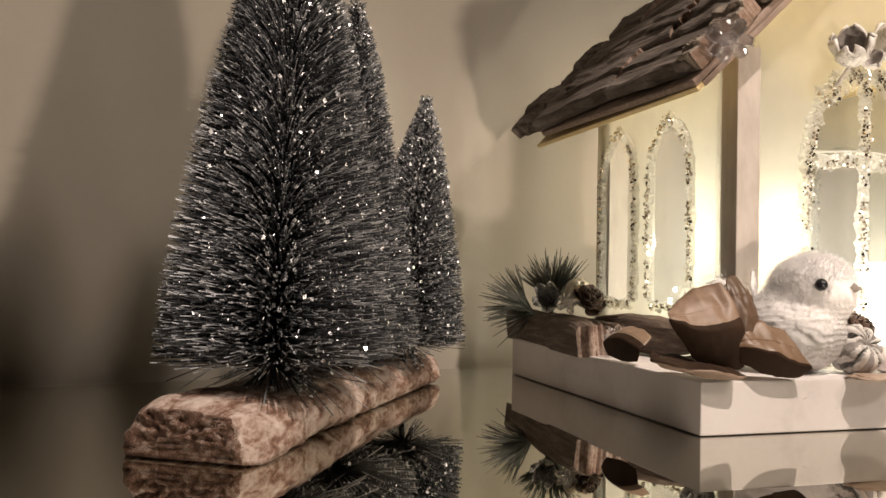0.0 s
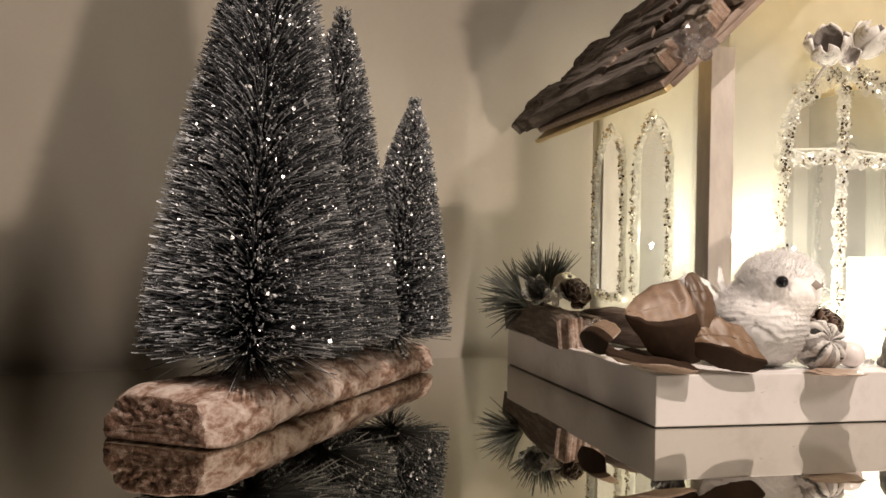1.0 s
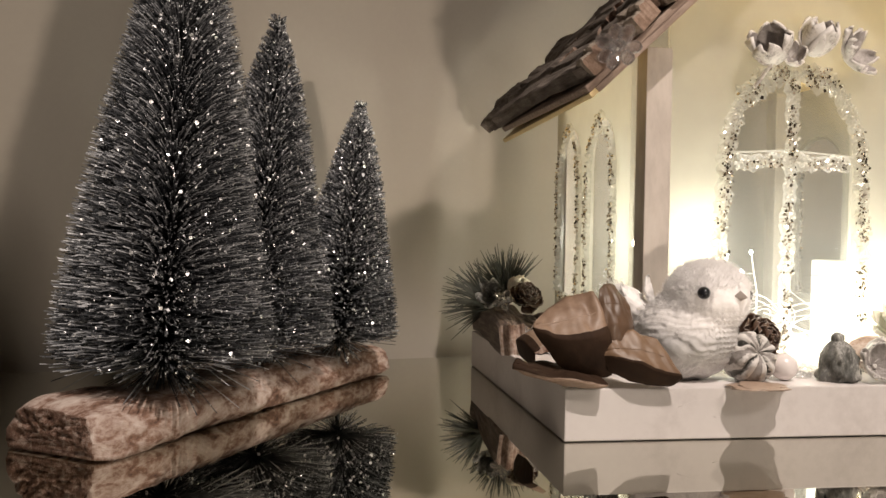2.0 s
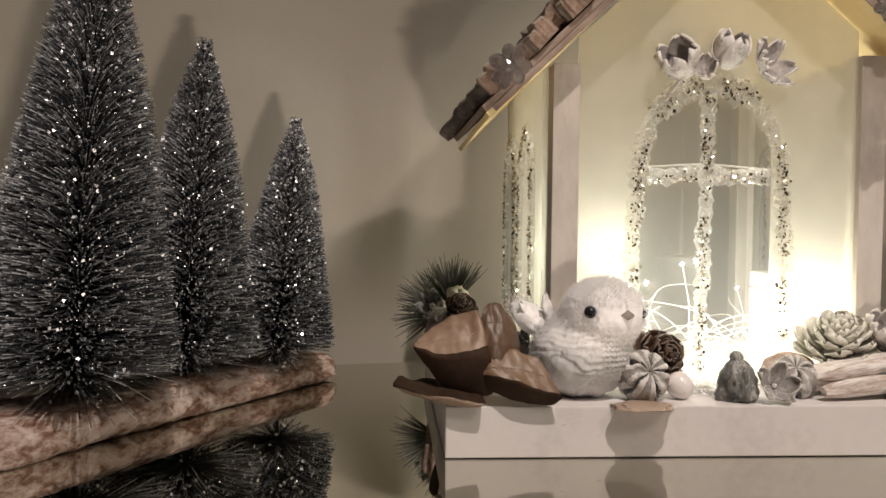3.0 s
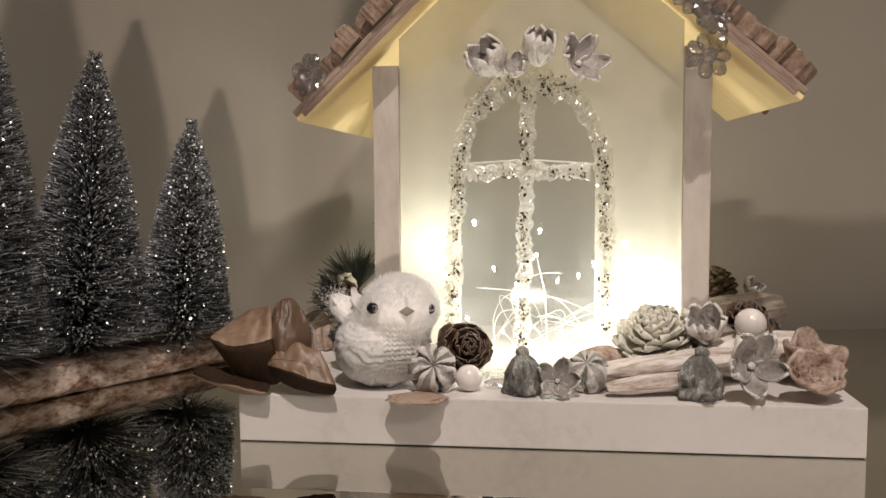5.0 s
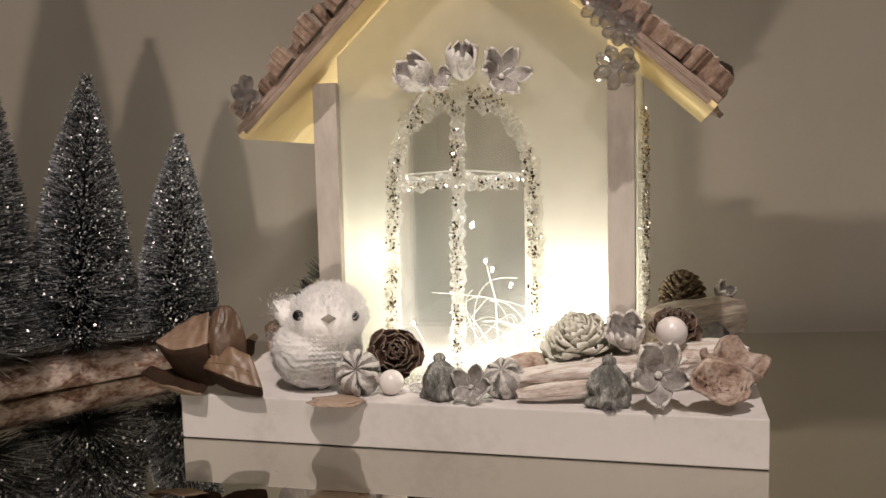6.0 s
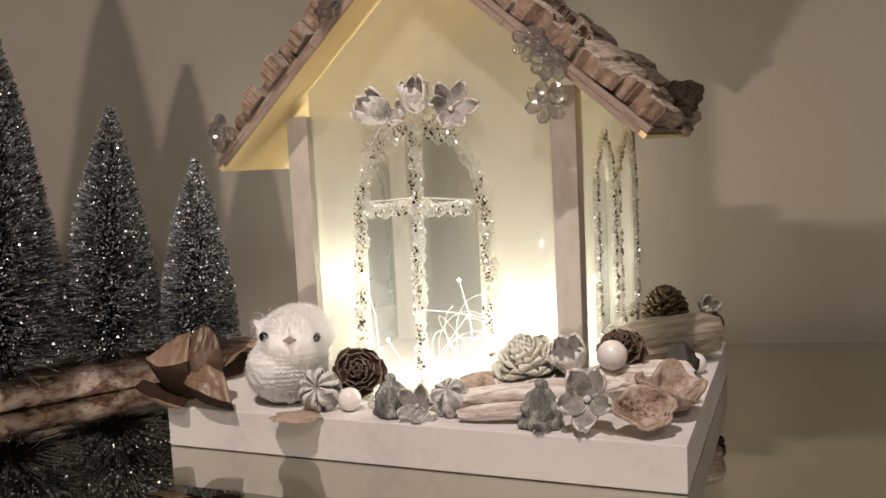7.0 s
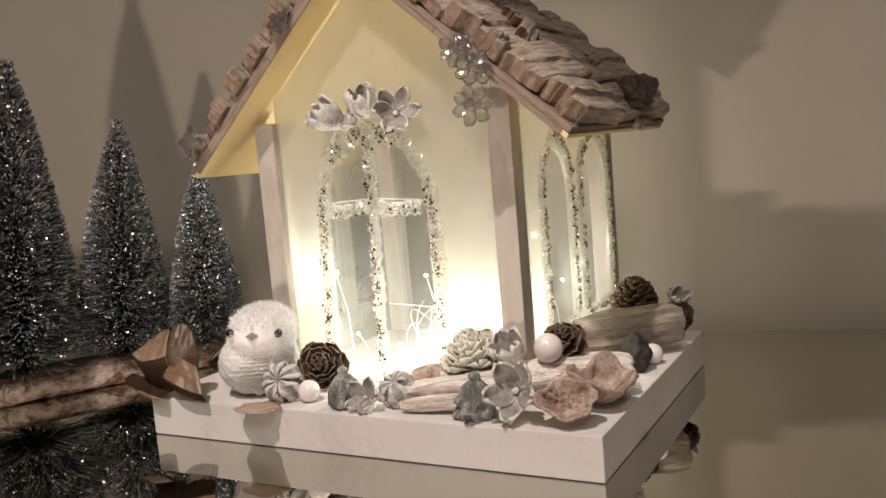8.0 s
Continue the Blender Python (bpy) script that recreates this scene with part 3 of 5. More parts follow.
def driftwood(length, width, height, seed, jag=0.07):
    """A split block of weathered wood: x across, y along the grain, z thick; a few flat split facets on top, steep sides, broken ends, fine furrows along the grain. The ends take a second material."""
    nx, ny = 24, 16
    vs, fs, ms = [], [], []
    o = seed * 3.7
    skew = 0.30 * noise.noise((o, 1.0, 2.0))
    tilt = 0.34 * noise.noise((o, 7.0, 1.0))
    split = 0.45 * noise.noise((o, 3.0, 5.0))
    drop = 0.16 + 0.22 * abs(noise.noise((o, 9.0, 2.0)))
    fall = 0.30 * noise.noise((o, 2.0, 8.0))
    for layer in (0, 1):
        for j in range(ny + 1):
            for i in range(nx + 1):
                u, v = i / nx * 2 - 1, j / ny * 2 - 1
                y = v * length / 2
                if abs(v) > 0.6:
                    y += jag * 0.5 * length * noise.fractal(Vector((u * 1.6, o, 2 if v > 0 else 0)), 1.0, 2.0, 3) * (abs(v) - 0.6) / 0.4
                x = u * width / 2 + skew * width * v * 0.3 + width * 0.08 * noise.noise((o, v * 2.2, math.copysign(1, u)))
                z = 0.0
                if layer:
                    z = height * (0.90 + tilt * u + fall * v + 0.14 * noise.noise((o, v * 1.7, u * 0.6)))
                    # one split step along the grain, and furrows
                    z -= height * drop * max(0.0, min(1.0, (u - split - 0.12 * noise.noise((o, v * 2.5, 6.0))) * 9))
                    z += height * 0.05 * noise.noise((u * 6 + o, v * 1.1, 9.0)) + height * 0.035 * noise.noise((u * 14 + o, v * 2.2, 3.0))
                    x += width * 0.05 * u * noise.noise((o + 4, v * 3.0, 1.0))
                    z -= height * 0.10 * max(0.0, abs(u) - 0.90) * 10 + height * 0.08 * max(0.0, abs(v) - 0.92) * 12
                    z = max(z, 0.22 * height)
                vs.append((x, y, z))
    w, half = nx + 1, (nx + 1) * (ny + 1)
    for j in range(ny):
        for i in range(nx):
            a = j * w + i
            fs.append((a + half, a + 1 + half, a + 1 + w + half, a + w + half)), ms.append(0)
            fs.append((a + w, a + 1 + w, a + 1, a)), ms.append(0)
    rim = [(i, i + 1) for i in range(nx)] + [(ny * w + i + 1, ny * w + i) for i in range(nx)]
    rim += [((j + 1) * w, j * w) for j in range(ny)] + [(j * w + nx, (j + 1) * w + nx) for j in range(ny)]
    for n, (a, b) in enumerate(rim):
        fs.append((a, b, b + half, a + half)), ms.append(1 if n < 2 * nx else 0)
    return vs, fs, ms


for eave, side in ((EAVE_L, -1), (EAVE_R, 1)):
    run = Vector((eave[0] - APEX[0], 0, eave[1] - APEX[1]))
    length = run.length
    down = run.normalized()
    out = Vector((-down.z, 0, down.x)) if side < 0 else Vector((down.z, 0, -down.x))
    out = out if out.z > 0 else -out
    frame_m = Matrix((( *down, 0), (0, 1, 0, 0), (*out, 0), (0, 0, 0, 1))).transposed()
    frame_m.translation = Vector((APEX[0], (ROOF_Y0 + ROOF_Y1) / 2, APEX[1] - BH))
    deep = ROOF_Y1 - ROOF_Y0
    far = 0.018 if side < 0 else 0.0
    bm = box(length, deep + far, 0.0026, (length / 2, far / 2, 0.0013), 0.0004)
    for v in bm.verts:
        # the left board hangs lower towards the back
        if side < 0:
            v.co.z -= 0.0035 * max(0.0, (v.co.y + deep / 2) / deep) * v.co.x / length
    slab = part("roof_board", bm, M_SOFFIT, house, "cream roof board", at=frame_m)
    part("bark_layer", box(length - 0.001, deep + 0.0006, 0.0036, (length / 2, 0, 0.0044), 0.0008), M_DRIFTEDGE, slab, "thin layer of brown bark")
    part("edge_strip", box(length - 0.004, 0.0010, 0.0030, ((length - 0.004) / 2, -deep / 2 - 0.0004, 0.0012), 0.0002), M_DRIFTEDGE, slab, "brown bark strip along the gable edge")
    joint = length * 0.44
    part("board_joint", box(0.0005, 0.0012, 0.0030, (joint, -deep / 2 - 0.0006, 0.0012)), M_DRIFTDARK, slab, "dark joint in the edge strip")
    reach = ROOF_Y1 + (0.032 if side < 0 else -0.002)
    # pieces on the left slope take a darker colour than those on the right
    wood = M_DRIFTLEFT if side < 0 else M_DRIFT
    s = 0.002
    row = 0
    while s < length - 0.010:
        wid = min(rng.uniform(0.030, 0.044) if side < 0 else rng.uniform(0.029, 0.042), length - s + (0.009 if side < 0 else 0.0))
        y = ROOF_Y0 + rng.uniform(-0.001, 0.009)
        while y < reach - 0.018:
            ln = min(rng.uniform(0.060, 0.115), reach - y)
            tall = rng.uniform(0.0085, 0.0165)
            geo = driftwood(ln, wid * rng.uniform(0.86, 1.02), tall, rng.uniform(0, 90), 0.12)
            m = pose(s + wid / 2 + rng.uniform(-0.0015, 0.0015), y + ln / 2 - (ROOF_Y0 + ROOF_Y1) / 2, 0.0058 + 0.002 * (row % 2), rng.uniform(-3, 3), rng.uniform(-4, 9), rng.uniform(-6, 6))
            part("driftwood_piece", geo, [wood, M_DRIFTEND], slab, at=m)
            y += ln * rng.uniform(0.98, 1.06)
        s += wid * rng.uniform(0.94, 1.02)
        row += 1
    for k in range(4):
        ln, wid = rng.uniform(0.026, 0.055), rng.uniform(0.010, 0.018)
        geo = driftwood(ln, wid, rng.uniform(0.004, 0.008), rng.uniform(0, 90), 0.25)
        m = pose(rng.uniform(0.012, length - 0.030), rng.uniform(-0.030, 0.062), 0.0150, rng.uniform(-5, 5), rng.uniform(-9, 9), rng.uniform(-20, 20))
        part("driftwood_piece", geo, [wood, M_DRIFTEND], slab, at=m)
    # squared splinters standing along the front edge
    for k in range(5 if side < 0 else 2):
        at = length * (0.30 + 0.15 * k + rng.uniform(-0.02, 0.02)) if side < 0 else length * (0.30 + 0.34 * k)
        geo = driftwood(rng.uniform(0.012, 0.022), rng.uniform(0.010, 0.014), rng.uniform(0.010, 0.014), rng.uniform(0, 90), 0.10)
        part("driftwood_piece", geo, [M_DRIFTGREY, M_DRIFTEND], slab, at=pose(at, -deep / 2 + 0.007, 0.0075, rng.uniform(-5, 5), rng.uniform(-10, 10), rng.uniform(-12, 12)))
    if side > 0:
        part("driftwood_knob", lump(0.0128, 4, 0.46, 1.2, (0.85, 1.05, 1.0), 3.0), M_DRIFTDARK, slab, "dark knotty driftwood knob", at=pose(length - 0.012, 0.022, 0.0165))
        part("driftwood_piece", driftwood(0.044, 0.012, 0.0046, 33.0, 0.3), [M_DRIFTGREY, M_DRIFTEND], slab, at=pose(length - 0.004, 0.036, 0.0054, 0, 6, 10))


# the crusted window frames of crushed resin with mirror glitter
def crust(name, path, width, parent, seed, normal, density=1.0, sparkle=1.0):
    """A ragged band of set resin along a path, lumpy and uneven, with crushed bits and glitter chips on it."""
    rng = random.Random(seed)
    pts = [Vector(p) - Vector((0, 0, BH)) for p in path]
    nrm = Vector(normal)
    line = []
    for a, b in zip(pts, pts[1:]):
        steps = max(2, int((b - a).length / 0.0009))
        line += [a.lerp(b, k / steps) for k in range(steps)]
    line.append(pts[-1])
    across = 10
    v1, f1, v2, f2 = [], [], [], []
    for n, p in enumerate(line):
        way = (line[min(n + 2, len(line) - 1)] - line[max(n - 2, 0)]).normalized()
        side = way.cross(nrm)
        for i in range(across + 1):
            u = 2 * i / across - 1
            edge = 1 + 0.55 * noise.noise((n * 0.19 + seed * 7, math.copysign(1.5, u), 0)) + 0.35 * noise.noise((n * 0.55 + seed * 7, math.copysign(2.5, u), 3))
            h = math.sqrt(max(0.0, 1 - u * u)) * (0.0016 + 0.0014 * abs(noise.noise((n * 0.45, u * 2.6 + seed, seed)))) + 0.0006 * noise.noise((n * 0.9, u * 5, seed))
            v1.append(p + side * u * width * 0.48 * edge + nrm * (0.0002 + max(0.0, h)))
    w = across + 1
    for n in range(len(line) - 1):
        f1 += [(n * w + i, n * w + i + 1, (n + 1) * w + i + 1, (n + 1) * w + i) for i in range(across)]
    total = sum((b - a).length for a, b in zip(pts, pts[1:]))
    for _ in range(int(total / 0.0011 * density)):
        p = line[rng.randrange(len(line) - 1)]
        off = max(-0.42, min(0.42, rng.gauss(0, 0.26)))
        chip(v1, f1, p + side_of(line, p, nrm) * off * width + nrm * rng.uniform(0.0012, 0.0024), rng.uniform(0.0007, 0.0015), rng)
    for _ in range(int(total / 0.00040 * sparkle)):
        n = rng.randrange(len(line) - 1)
        if noise.noise((n * 0.07 + seed, seed * 3.1, 0)) < -0.15:
            continue
        q = line[n] + side_of(line, line[n], nrm) * max(-0.5, min(0.5, rng.gauss(0.08, 0.20))) * width + nrm * rng.uniform(0.0020, 0.0034)
        flake(v2, f2, q, rng.uniform(0.0003, 0.0009), rng)
    strip = part(name, (v1, f1), M_BEAD, parent, "crust of clear crushed resin")
    tagged(part("glitter", (v2, f2), M_FLAKE, strip, "bronze mirror glitter"), kind="stuff")
    return strip


def side_of(line, p, nrm):
    n = line.index(p)
    return (line[min(n + 2, len(line) - 1)] - line[max(n - 2, 0)]).normalized().cross(nrm)


FY = HY0 + 0.0035
arch_l = [(0.0935, FY, 0.026), (0.0945, FY, 0.060), (0.0955, FY, 0.095), (0.0975, FY, 0.128), (0.1010, FY, 0.142), (0.1060, FY, 0.154)]
arch_t = [(0.1060, FY, 0.154), (0.1130, FY, 0.163), (0.1210, FY, 0.168), (0.1330, FY, 0.171), (0.1450, FY, 0.168), (0.1560, FY, 0.163)]
arch_r = [(0.1560, FY, 0.163), (0.1640, FY, 0.150), (0.1700, FY, 0.136), (0.1715, FY, 0.110), (0.1725, FY, 0.080), (0.1720, FY, 0.050), (0.1710, FY, 0.026)]
crust("window_crust", arch_l, 0.0085, house, 1, (0, -1, 0), 1.25)
crust("window_crust", arch_t, 0.0130, house, 2, (0, -1, 0), 2.2, 1.8)
crust("window_crust", arch_r, 0.0085, house, 3, (0, -1, 0), 1.25)
crust("window_crust", [(0.1325, FY, 0.166), (0.1325, FY, 0.140), (0.1318, FY, 0.110), (0.1308, FY, 0.070), (0.1300, FY, 0.026)], 0.0075, house, 4, (0, -1, 0), 1.2)
crust("window_crust", [(0.1030, FY, 0.1235), (0.1180, FY, 0.1240), (0.1325, FY, 0.1255), (0.1500, FY, 0.1240), (0.1640, FY, 0.1230)], 0.0080, house, 5, (0, -1, 0), 1.2, 0.8)
part("transom_rod", joined([tube([(0.0985, FY + 0.001, 0.1285 - BH), (0.1325, FY + 0.001, 0.1305 - BH), (0.1665, FY + 0.001, 0.1280 - BH)], 0.0005, 6)]), M_BEAD, house, "thin clear rod")
for x, sgn, sd in ((HX0 - 0.0028, -1, 20), (HX1 + 0.0006, 1, 30)):
    for n, (a, b) in enumerate(SIDE_WINS[sgn]):
        up = 0.010 if sgn > 0 else 0.0
        ring = [(x, a, 0.050), (x, a - 0.0008, 0.090), (x, a, 0.122 + up), (x, a + 0.004, 0.136 + up), (x, (a + b) / 2, 0.151 + up), (x, b - 0.004, 0.136 + up), (x, b, 0.122 + up), (x, b + 0.0006, 0.090), (x, b, 0.050)]
        crust("side_window_crust", ring, 0.0062, house, sd + n, (sgn, 0, 0), 1.1, 1.0)
        crust("side_window_crust", [(x, a + 0.002, 0.0475), (x, (a + b) / 2, 0.0465), (x, b - 0.002, 0.0475)], 0.0060, house, sd + n + 5, (sgn, 0, 0), 1.0, 0.8)

# fairy lights in the house: a ring of fine wire with small lamps
lights = thing("fairy_lights", (0.150, 0.120, BH), "tangle of fine silver wire with cool white fairy lights", "string lights")
rng = random.Random(17)
loops = []
for n in range(8):
    c = Vector((rng.uniform(-0.03, 0.03), rng.uniform(-0.035, 0.03), 0.006))
    r, tilt, spin = rng.uniform(0.014, 0.032), rng.uniform(0.3, 1.4), rng.uniform(0, TAU)
    q = Euler((tilt, 0, spin)).to_matrix()
    pts = []
    for k in range(22):
        a = TAU * 0.85 * k / 21
        p = c + q @ Vector((r * math.cos(a), r * math.sin(a), 0))
        pts.append(Vector((p.x, p.y, abs(p.z))))
    loops.append(tube(pts, 0.00024, 5))
for n in range(11):
    a, b = Vector((rng.uniform(-0.045, 0.045), rng.uniform(-0.042, 0.02), 0.001)), Vector((rng.uniform(-0.05, 0.045), rng.uniform(-0.042, 0.02), rng.uniform(0.016, 0.045)))
    rise, sway = rng.uniform(0.004, 0.016), rng.uniform(-0.010, 0.010)
    pts = []
    for k in range(16):
        w = k / 15
        p = a.lerp(b, w)
        pts.append(p + Vector((sway * math.sin(math.pi * w), 0.4 * sway * math.sin(TAU * w), rise * math.sin(math.pi * w))))
    loops.append(tube(pts, 0.00024, 5))
part("wire", joined(loops), M_LEDWIRE, lights, "fine silver wire", smooth=True)
LEDS = [(0.178, 0.076, 0.050), (0.193, 0.072, 0.058), (0.166, 0.088, 0.042), (0.150, 0.086, 0.038), (0.1365, 0.104, 0.078), (0.118, 0.096, 0.036), (0.0847, 0.0817, 0.0833), (0.100, 0.078, 0.046), (0.198, 0.130, 0.070), (0.192, 0.165, 0.060)]
WATTS = [0.075, 0.115, 0.030, 0.034, 0.058, 0.020, 0.070, 0.042, 0.050, 0.050]
for (x, y, z), w in zip(LEDS, WATTS):
    b2 = bmesh.new()
    bmesh.ops.create_uvsphere(b2, u_segments=10, v_segments=6, radius=0.0016 if x < 0.09 else 0.0008)
    bulb = part("bulb", b2, M_LED, lights, "tiny cool white lamp", at=pose(x - 0.150, y - 0.120, z - BH))
    stalk = tube([(x - 0.150 + 0.006, y - 0.120 + 0.004, 0.001), (x - 0.150 + 0.005, y - 0.120 + 0.002, (z - BH) * 0.6), (x - 0.150, y - 0.120, z - BH)], 0.0003, 5)
    part("stalk", stalk, M_LEDWIRE, lights)
    lamp("fairy_light_glow", "POINT", (x, y, z + 0.0022), (x, y, 0), w, (0.985, 0.985, 0.895), 0.0012)


battery = thing("battery_box", (0.1930, 0.1020, BH), "white plastic battery box standing inside the lantern house", "battery box")
part("case", box(0.029, 0.024, 0.0520, (0, 0, 0.0260), 0.0015), M_BATTERY, battery, "white plastic case")
part("switch", box(0.008, 0.0024, 0.0040, (-0.004, -0.0126, 0.0120), 0.0004), M_SHADOWGAP, battery, "small dark switch")
part("lid_seam", box(0.0294, 0.0244, 0.0006, (0, 0, 0.0430)), M_BEAK, battery, "thin grey lid seam")

# ---- crystals and dried flowers on the house ----
def aimed(base, tip, normal):
    """A pose at base with y towards tip and z near the normal."""
    y = (Vector(tip) - Vector(base)).normalized()
    x = y.cross(Vector(normal)).normalized()
    z = x.cross(y)
    m = Matrix((( *x, 0), (*y, 0), (*z, 0), (0, 0, 0, 1))).transposed()
    m.translation = base
    return m


def gem_mesh(r, seed, detail=2):
    bm = lump(r, detail, 0.16, 2.4, (1, 1, 0.86), seed)
    return bm


def crystal_flower(place, face, size, seed, petals=7):
    """A flower of clear faceted beads round a centre bead, looking along face."""
    rng = random.Random(seed)
    root = thing("crystal_flower", place, "flower cluster of clear faceted crystal beads on the driftwood roof", "ornament", "crystal flowers on the roof")
    q = Vector(face).to_track_quat("Z", "Y").to_matrix()
    r = size * 0.24
    part("centre_bead", gem_mesh(r * 0.9, seed), M_CRYSTAL, root, at=Matrix.Translation(q @ Vector((0, 0, r * 0.9))))
    for n in range(petals):
        a = TAU * n / petals + rng.uniform(-0.12, 0.12)
        d = q @ Vector((math.cos(a), math.sin(a), rng.uniform(-0.1, 0.35)))
        m = aimed(d * size * 0.38, d * size, q @ Vector((0, 0, 1))) @ Matrix.Diagonal((0.86, 1.15, 0.70, 1))
        part("petal_bead", gem_mesh(r * rng.uniform(0.85, 1.08), seed + n), M_CRYSTAL, root, at=m)
    part("back_bead", gem_mesh(r * 1.1, seed + 9), M_CRYSTAL, root, at=Matrix.Translation(q @ Vector((0, 0, -r))))
    return root


crystal_flower((0.0300, 0.0270, 0.1707), (-0.55, -0.8, 0.1), 0.0175, 41)
crystal_flower((0.2150, 0.0270, 0.1760), (0.1, -1.0, 0.1), 0.0170, 42)
crystal_flower((0.2165, 0.0290, 0.1935), (0.3, -0.9, 0.35), 0.0160, 43)
crystal_flower((0.2080, 0.0290, 0.2040), (-0.1, -0.95, 0.3), 0.0150, 44)
crystal_flower((0.0990, 0.0330, 0.2330), (-0.4, -0.85, 0.3), 0.0150, 45)


def petal_form(length, width, cup, bend, blunt=True):
    """A petal, hollow by cup and curling in by bend: blunt, broadest towards its end, or a pointed oval."""
    def form(u, v):
        if blunt:
            w = width * (0.22 + 0.78 * math.sin(0.5 * math.pi * min(1.0, v * 1.25))) * math.sqrt(max(0.02, 1 - max(0.0, v) ** 5))
        else:
            w = width * max(0.05, math.sin(math.pi * min(1.0, max(0.0, 0.10 + 0.86 * v ** 1.15)))) ** 0.75
        z = cup * width * (u * u) * (0.3 + 0.7 * v) + bend * length * v * v + 0.06 * width * math.sin(5 * u + 7 * v)
        return (u * w, v * length * (1 + 0.04 * math.sin(9 * u)), z)
    return form


def pod_flower(place, face, size, seed, count=5, open_=0.9, mat=None, name="dried_flower", label="whitewashed woody dried flower with curved petals", group="dried flowers", stem=False, curl=0.2, blunt=False, start=0.0):
    """A woody flower: thick cupped petals round a small core, looking along face."""
    mat = mat or M_PODWHITE
    rng = random.Random(seed)
    root = thing(name, place, label, "dried flower", group)
    q = Vector(face).to_track_quat("Z", "Y").to_matrix().to_4x4()
    for n in range(count):
        a = start + TAU * n / count + rng.uniform(-0.15, 0.15)
        lift = open_ * rng.uniform(0.8, 1.2)
        d = Vector((math.cos(a), math.sin(a), 0))
        tip = d * math.sin(lift) + Vector((0, 0, math.cos(lift)))
        inward = Vector((0, 0, 1)) * math.sin(lift) - d * math.cos(lift)
        geo = sheet(8, 10, petal_form(size * 0.58, size * ((1.3 if blunt else 1.02) / count) * rng.uniform(0.85, 1.12), 0.55, curl, blunt), size * 0.055)
        part("petal", geo, [M_PODINNER if mat == M_PODWHITE else mat, mat], root, smooth=True, at=q @ aimed(d * size * 0.04, d * size * 0.04 + tip, inward))
    part("core", lump(size * 0.065, 2, 0.3, 2.5, seed=seed), mat, root, at=q @ Matrix.Translation((0, 0, size * 0.06)))
    if stem:
        part("stem", tube([Vector((0, 0, 0)), Vector((-size * 0.16, 0.0, -size * 0.20)), Vector((-size * 0.38, 0, -size * 0.50))], size * 0.035, 6), mat, root)
    return root


# the three flowers on the crown of the window
DRIED = "dried flowers over the window"
pod_flower((0.1190, 0.0515, 0.1740), (-0.55, -0.55, 0.62), 0.0280, 51, 4, 0.85, M_PODWHITE, group=DRIED, curl=0.28, stem=True)
pod_flower((0.1375, 0.0505, 0.1775), (0.15, -0.55, 0.85), 0.0260, 52, 4, 0.85, M_PODWHITE, group=DRIED, curl=0.30)
pod_flower((0.1280, 0.0520, 0.1735), (-0.2, -0.8, 0.55), 0.0150, 54, 4, 0.95, M_PODWHITE, group=DRIED)
pod_flower((0.1570, 0.0510, 0.1765), (0.40, -0.88, 0.20), 0.0240, 53, 6, 1.15, M_PODWHITE, group=DRIED)


# ---- things on the board ----
def cone_thing(place, face, size, mat, seed, label, rows=8, rosette=True, slim=1.0, edge=None):
    """A conifer cone: scales in a spiral on a core; a rosette lies open, an egg-shaped one stands closed."""
    rng = random.Random(seed)
    root = thing("pine_cone", place, label, "pine cone", "cones on the board")
    q = Vector(face).to_track_quat("Z", "Y").to_matrix().to_4x4()
    h = size * (0.55 if rosette else 0.72)
    part("core", lathe([(0.10 * size, -0.5 * h), (0.22 * size, -0.3 * h), (0.18 * size, 0.1 * h), (0.05 * size, 0.40 * h)], 10), mat, root, at=q)
    long_ = size * (0.44 if rosette else 0.34)
    wide = size * (0.24 if rosette else 0.135) * slim
    scale_mesh = mesh_of("scale", sheet(6, 6, petal_form(long_, wide, 0.30 if rosette else 0.5, 0.14 if rosette else -0.10), size * 0.022, 2), [mat, mat, edge or mat], True)
    total = rows * 6
    for n in range(total):
        u = n / (total - 1)
        a = n * 2.39996 + rng.uniform(-0.1, 0.1)
        z = (-0.46 + 0.80 * u) * h
        lift = 0.05 + 1.20 * u if rosette else 0.30 + 0.85 * u
        ring = size * (0.10 * (1 - u) + 0.01) if rosette else size * 0.21 * math.sqrt(max(0.02, 1 - (1.6 * u - 0.55) ** 2))
        d = Vector((math.cos(a), math.sin(a), 0))
        tip = d * math.cos(lift) + Vector((0, 0, math.sin(lift)))
        inward = Vector((0, 0, 1)) * math.cos(lift) - d * math.sin(lift)
        k = (1.0 - 0.58 * u ** 1.3 if rosette else 1.0 - 0.35 * u ** 2) * rng.uniform(0.9, 1.1)
        p = d * ring + Vector((0, 0, z))
        part("scale", scale_mesh, None, root, at=q @ aimed(p, p + tip, inward) @ Matrix.Rotation(rng.uniform(-0.25, 0.25), 4, "Y") @ Matrix.Diagonal((k, k, k, 1)))
    return root


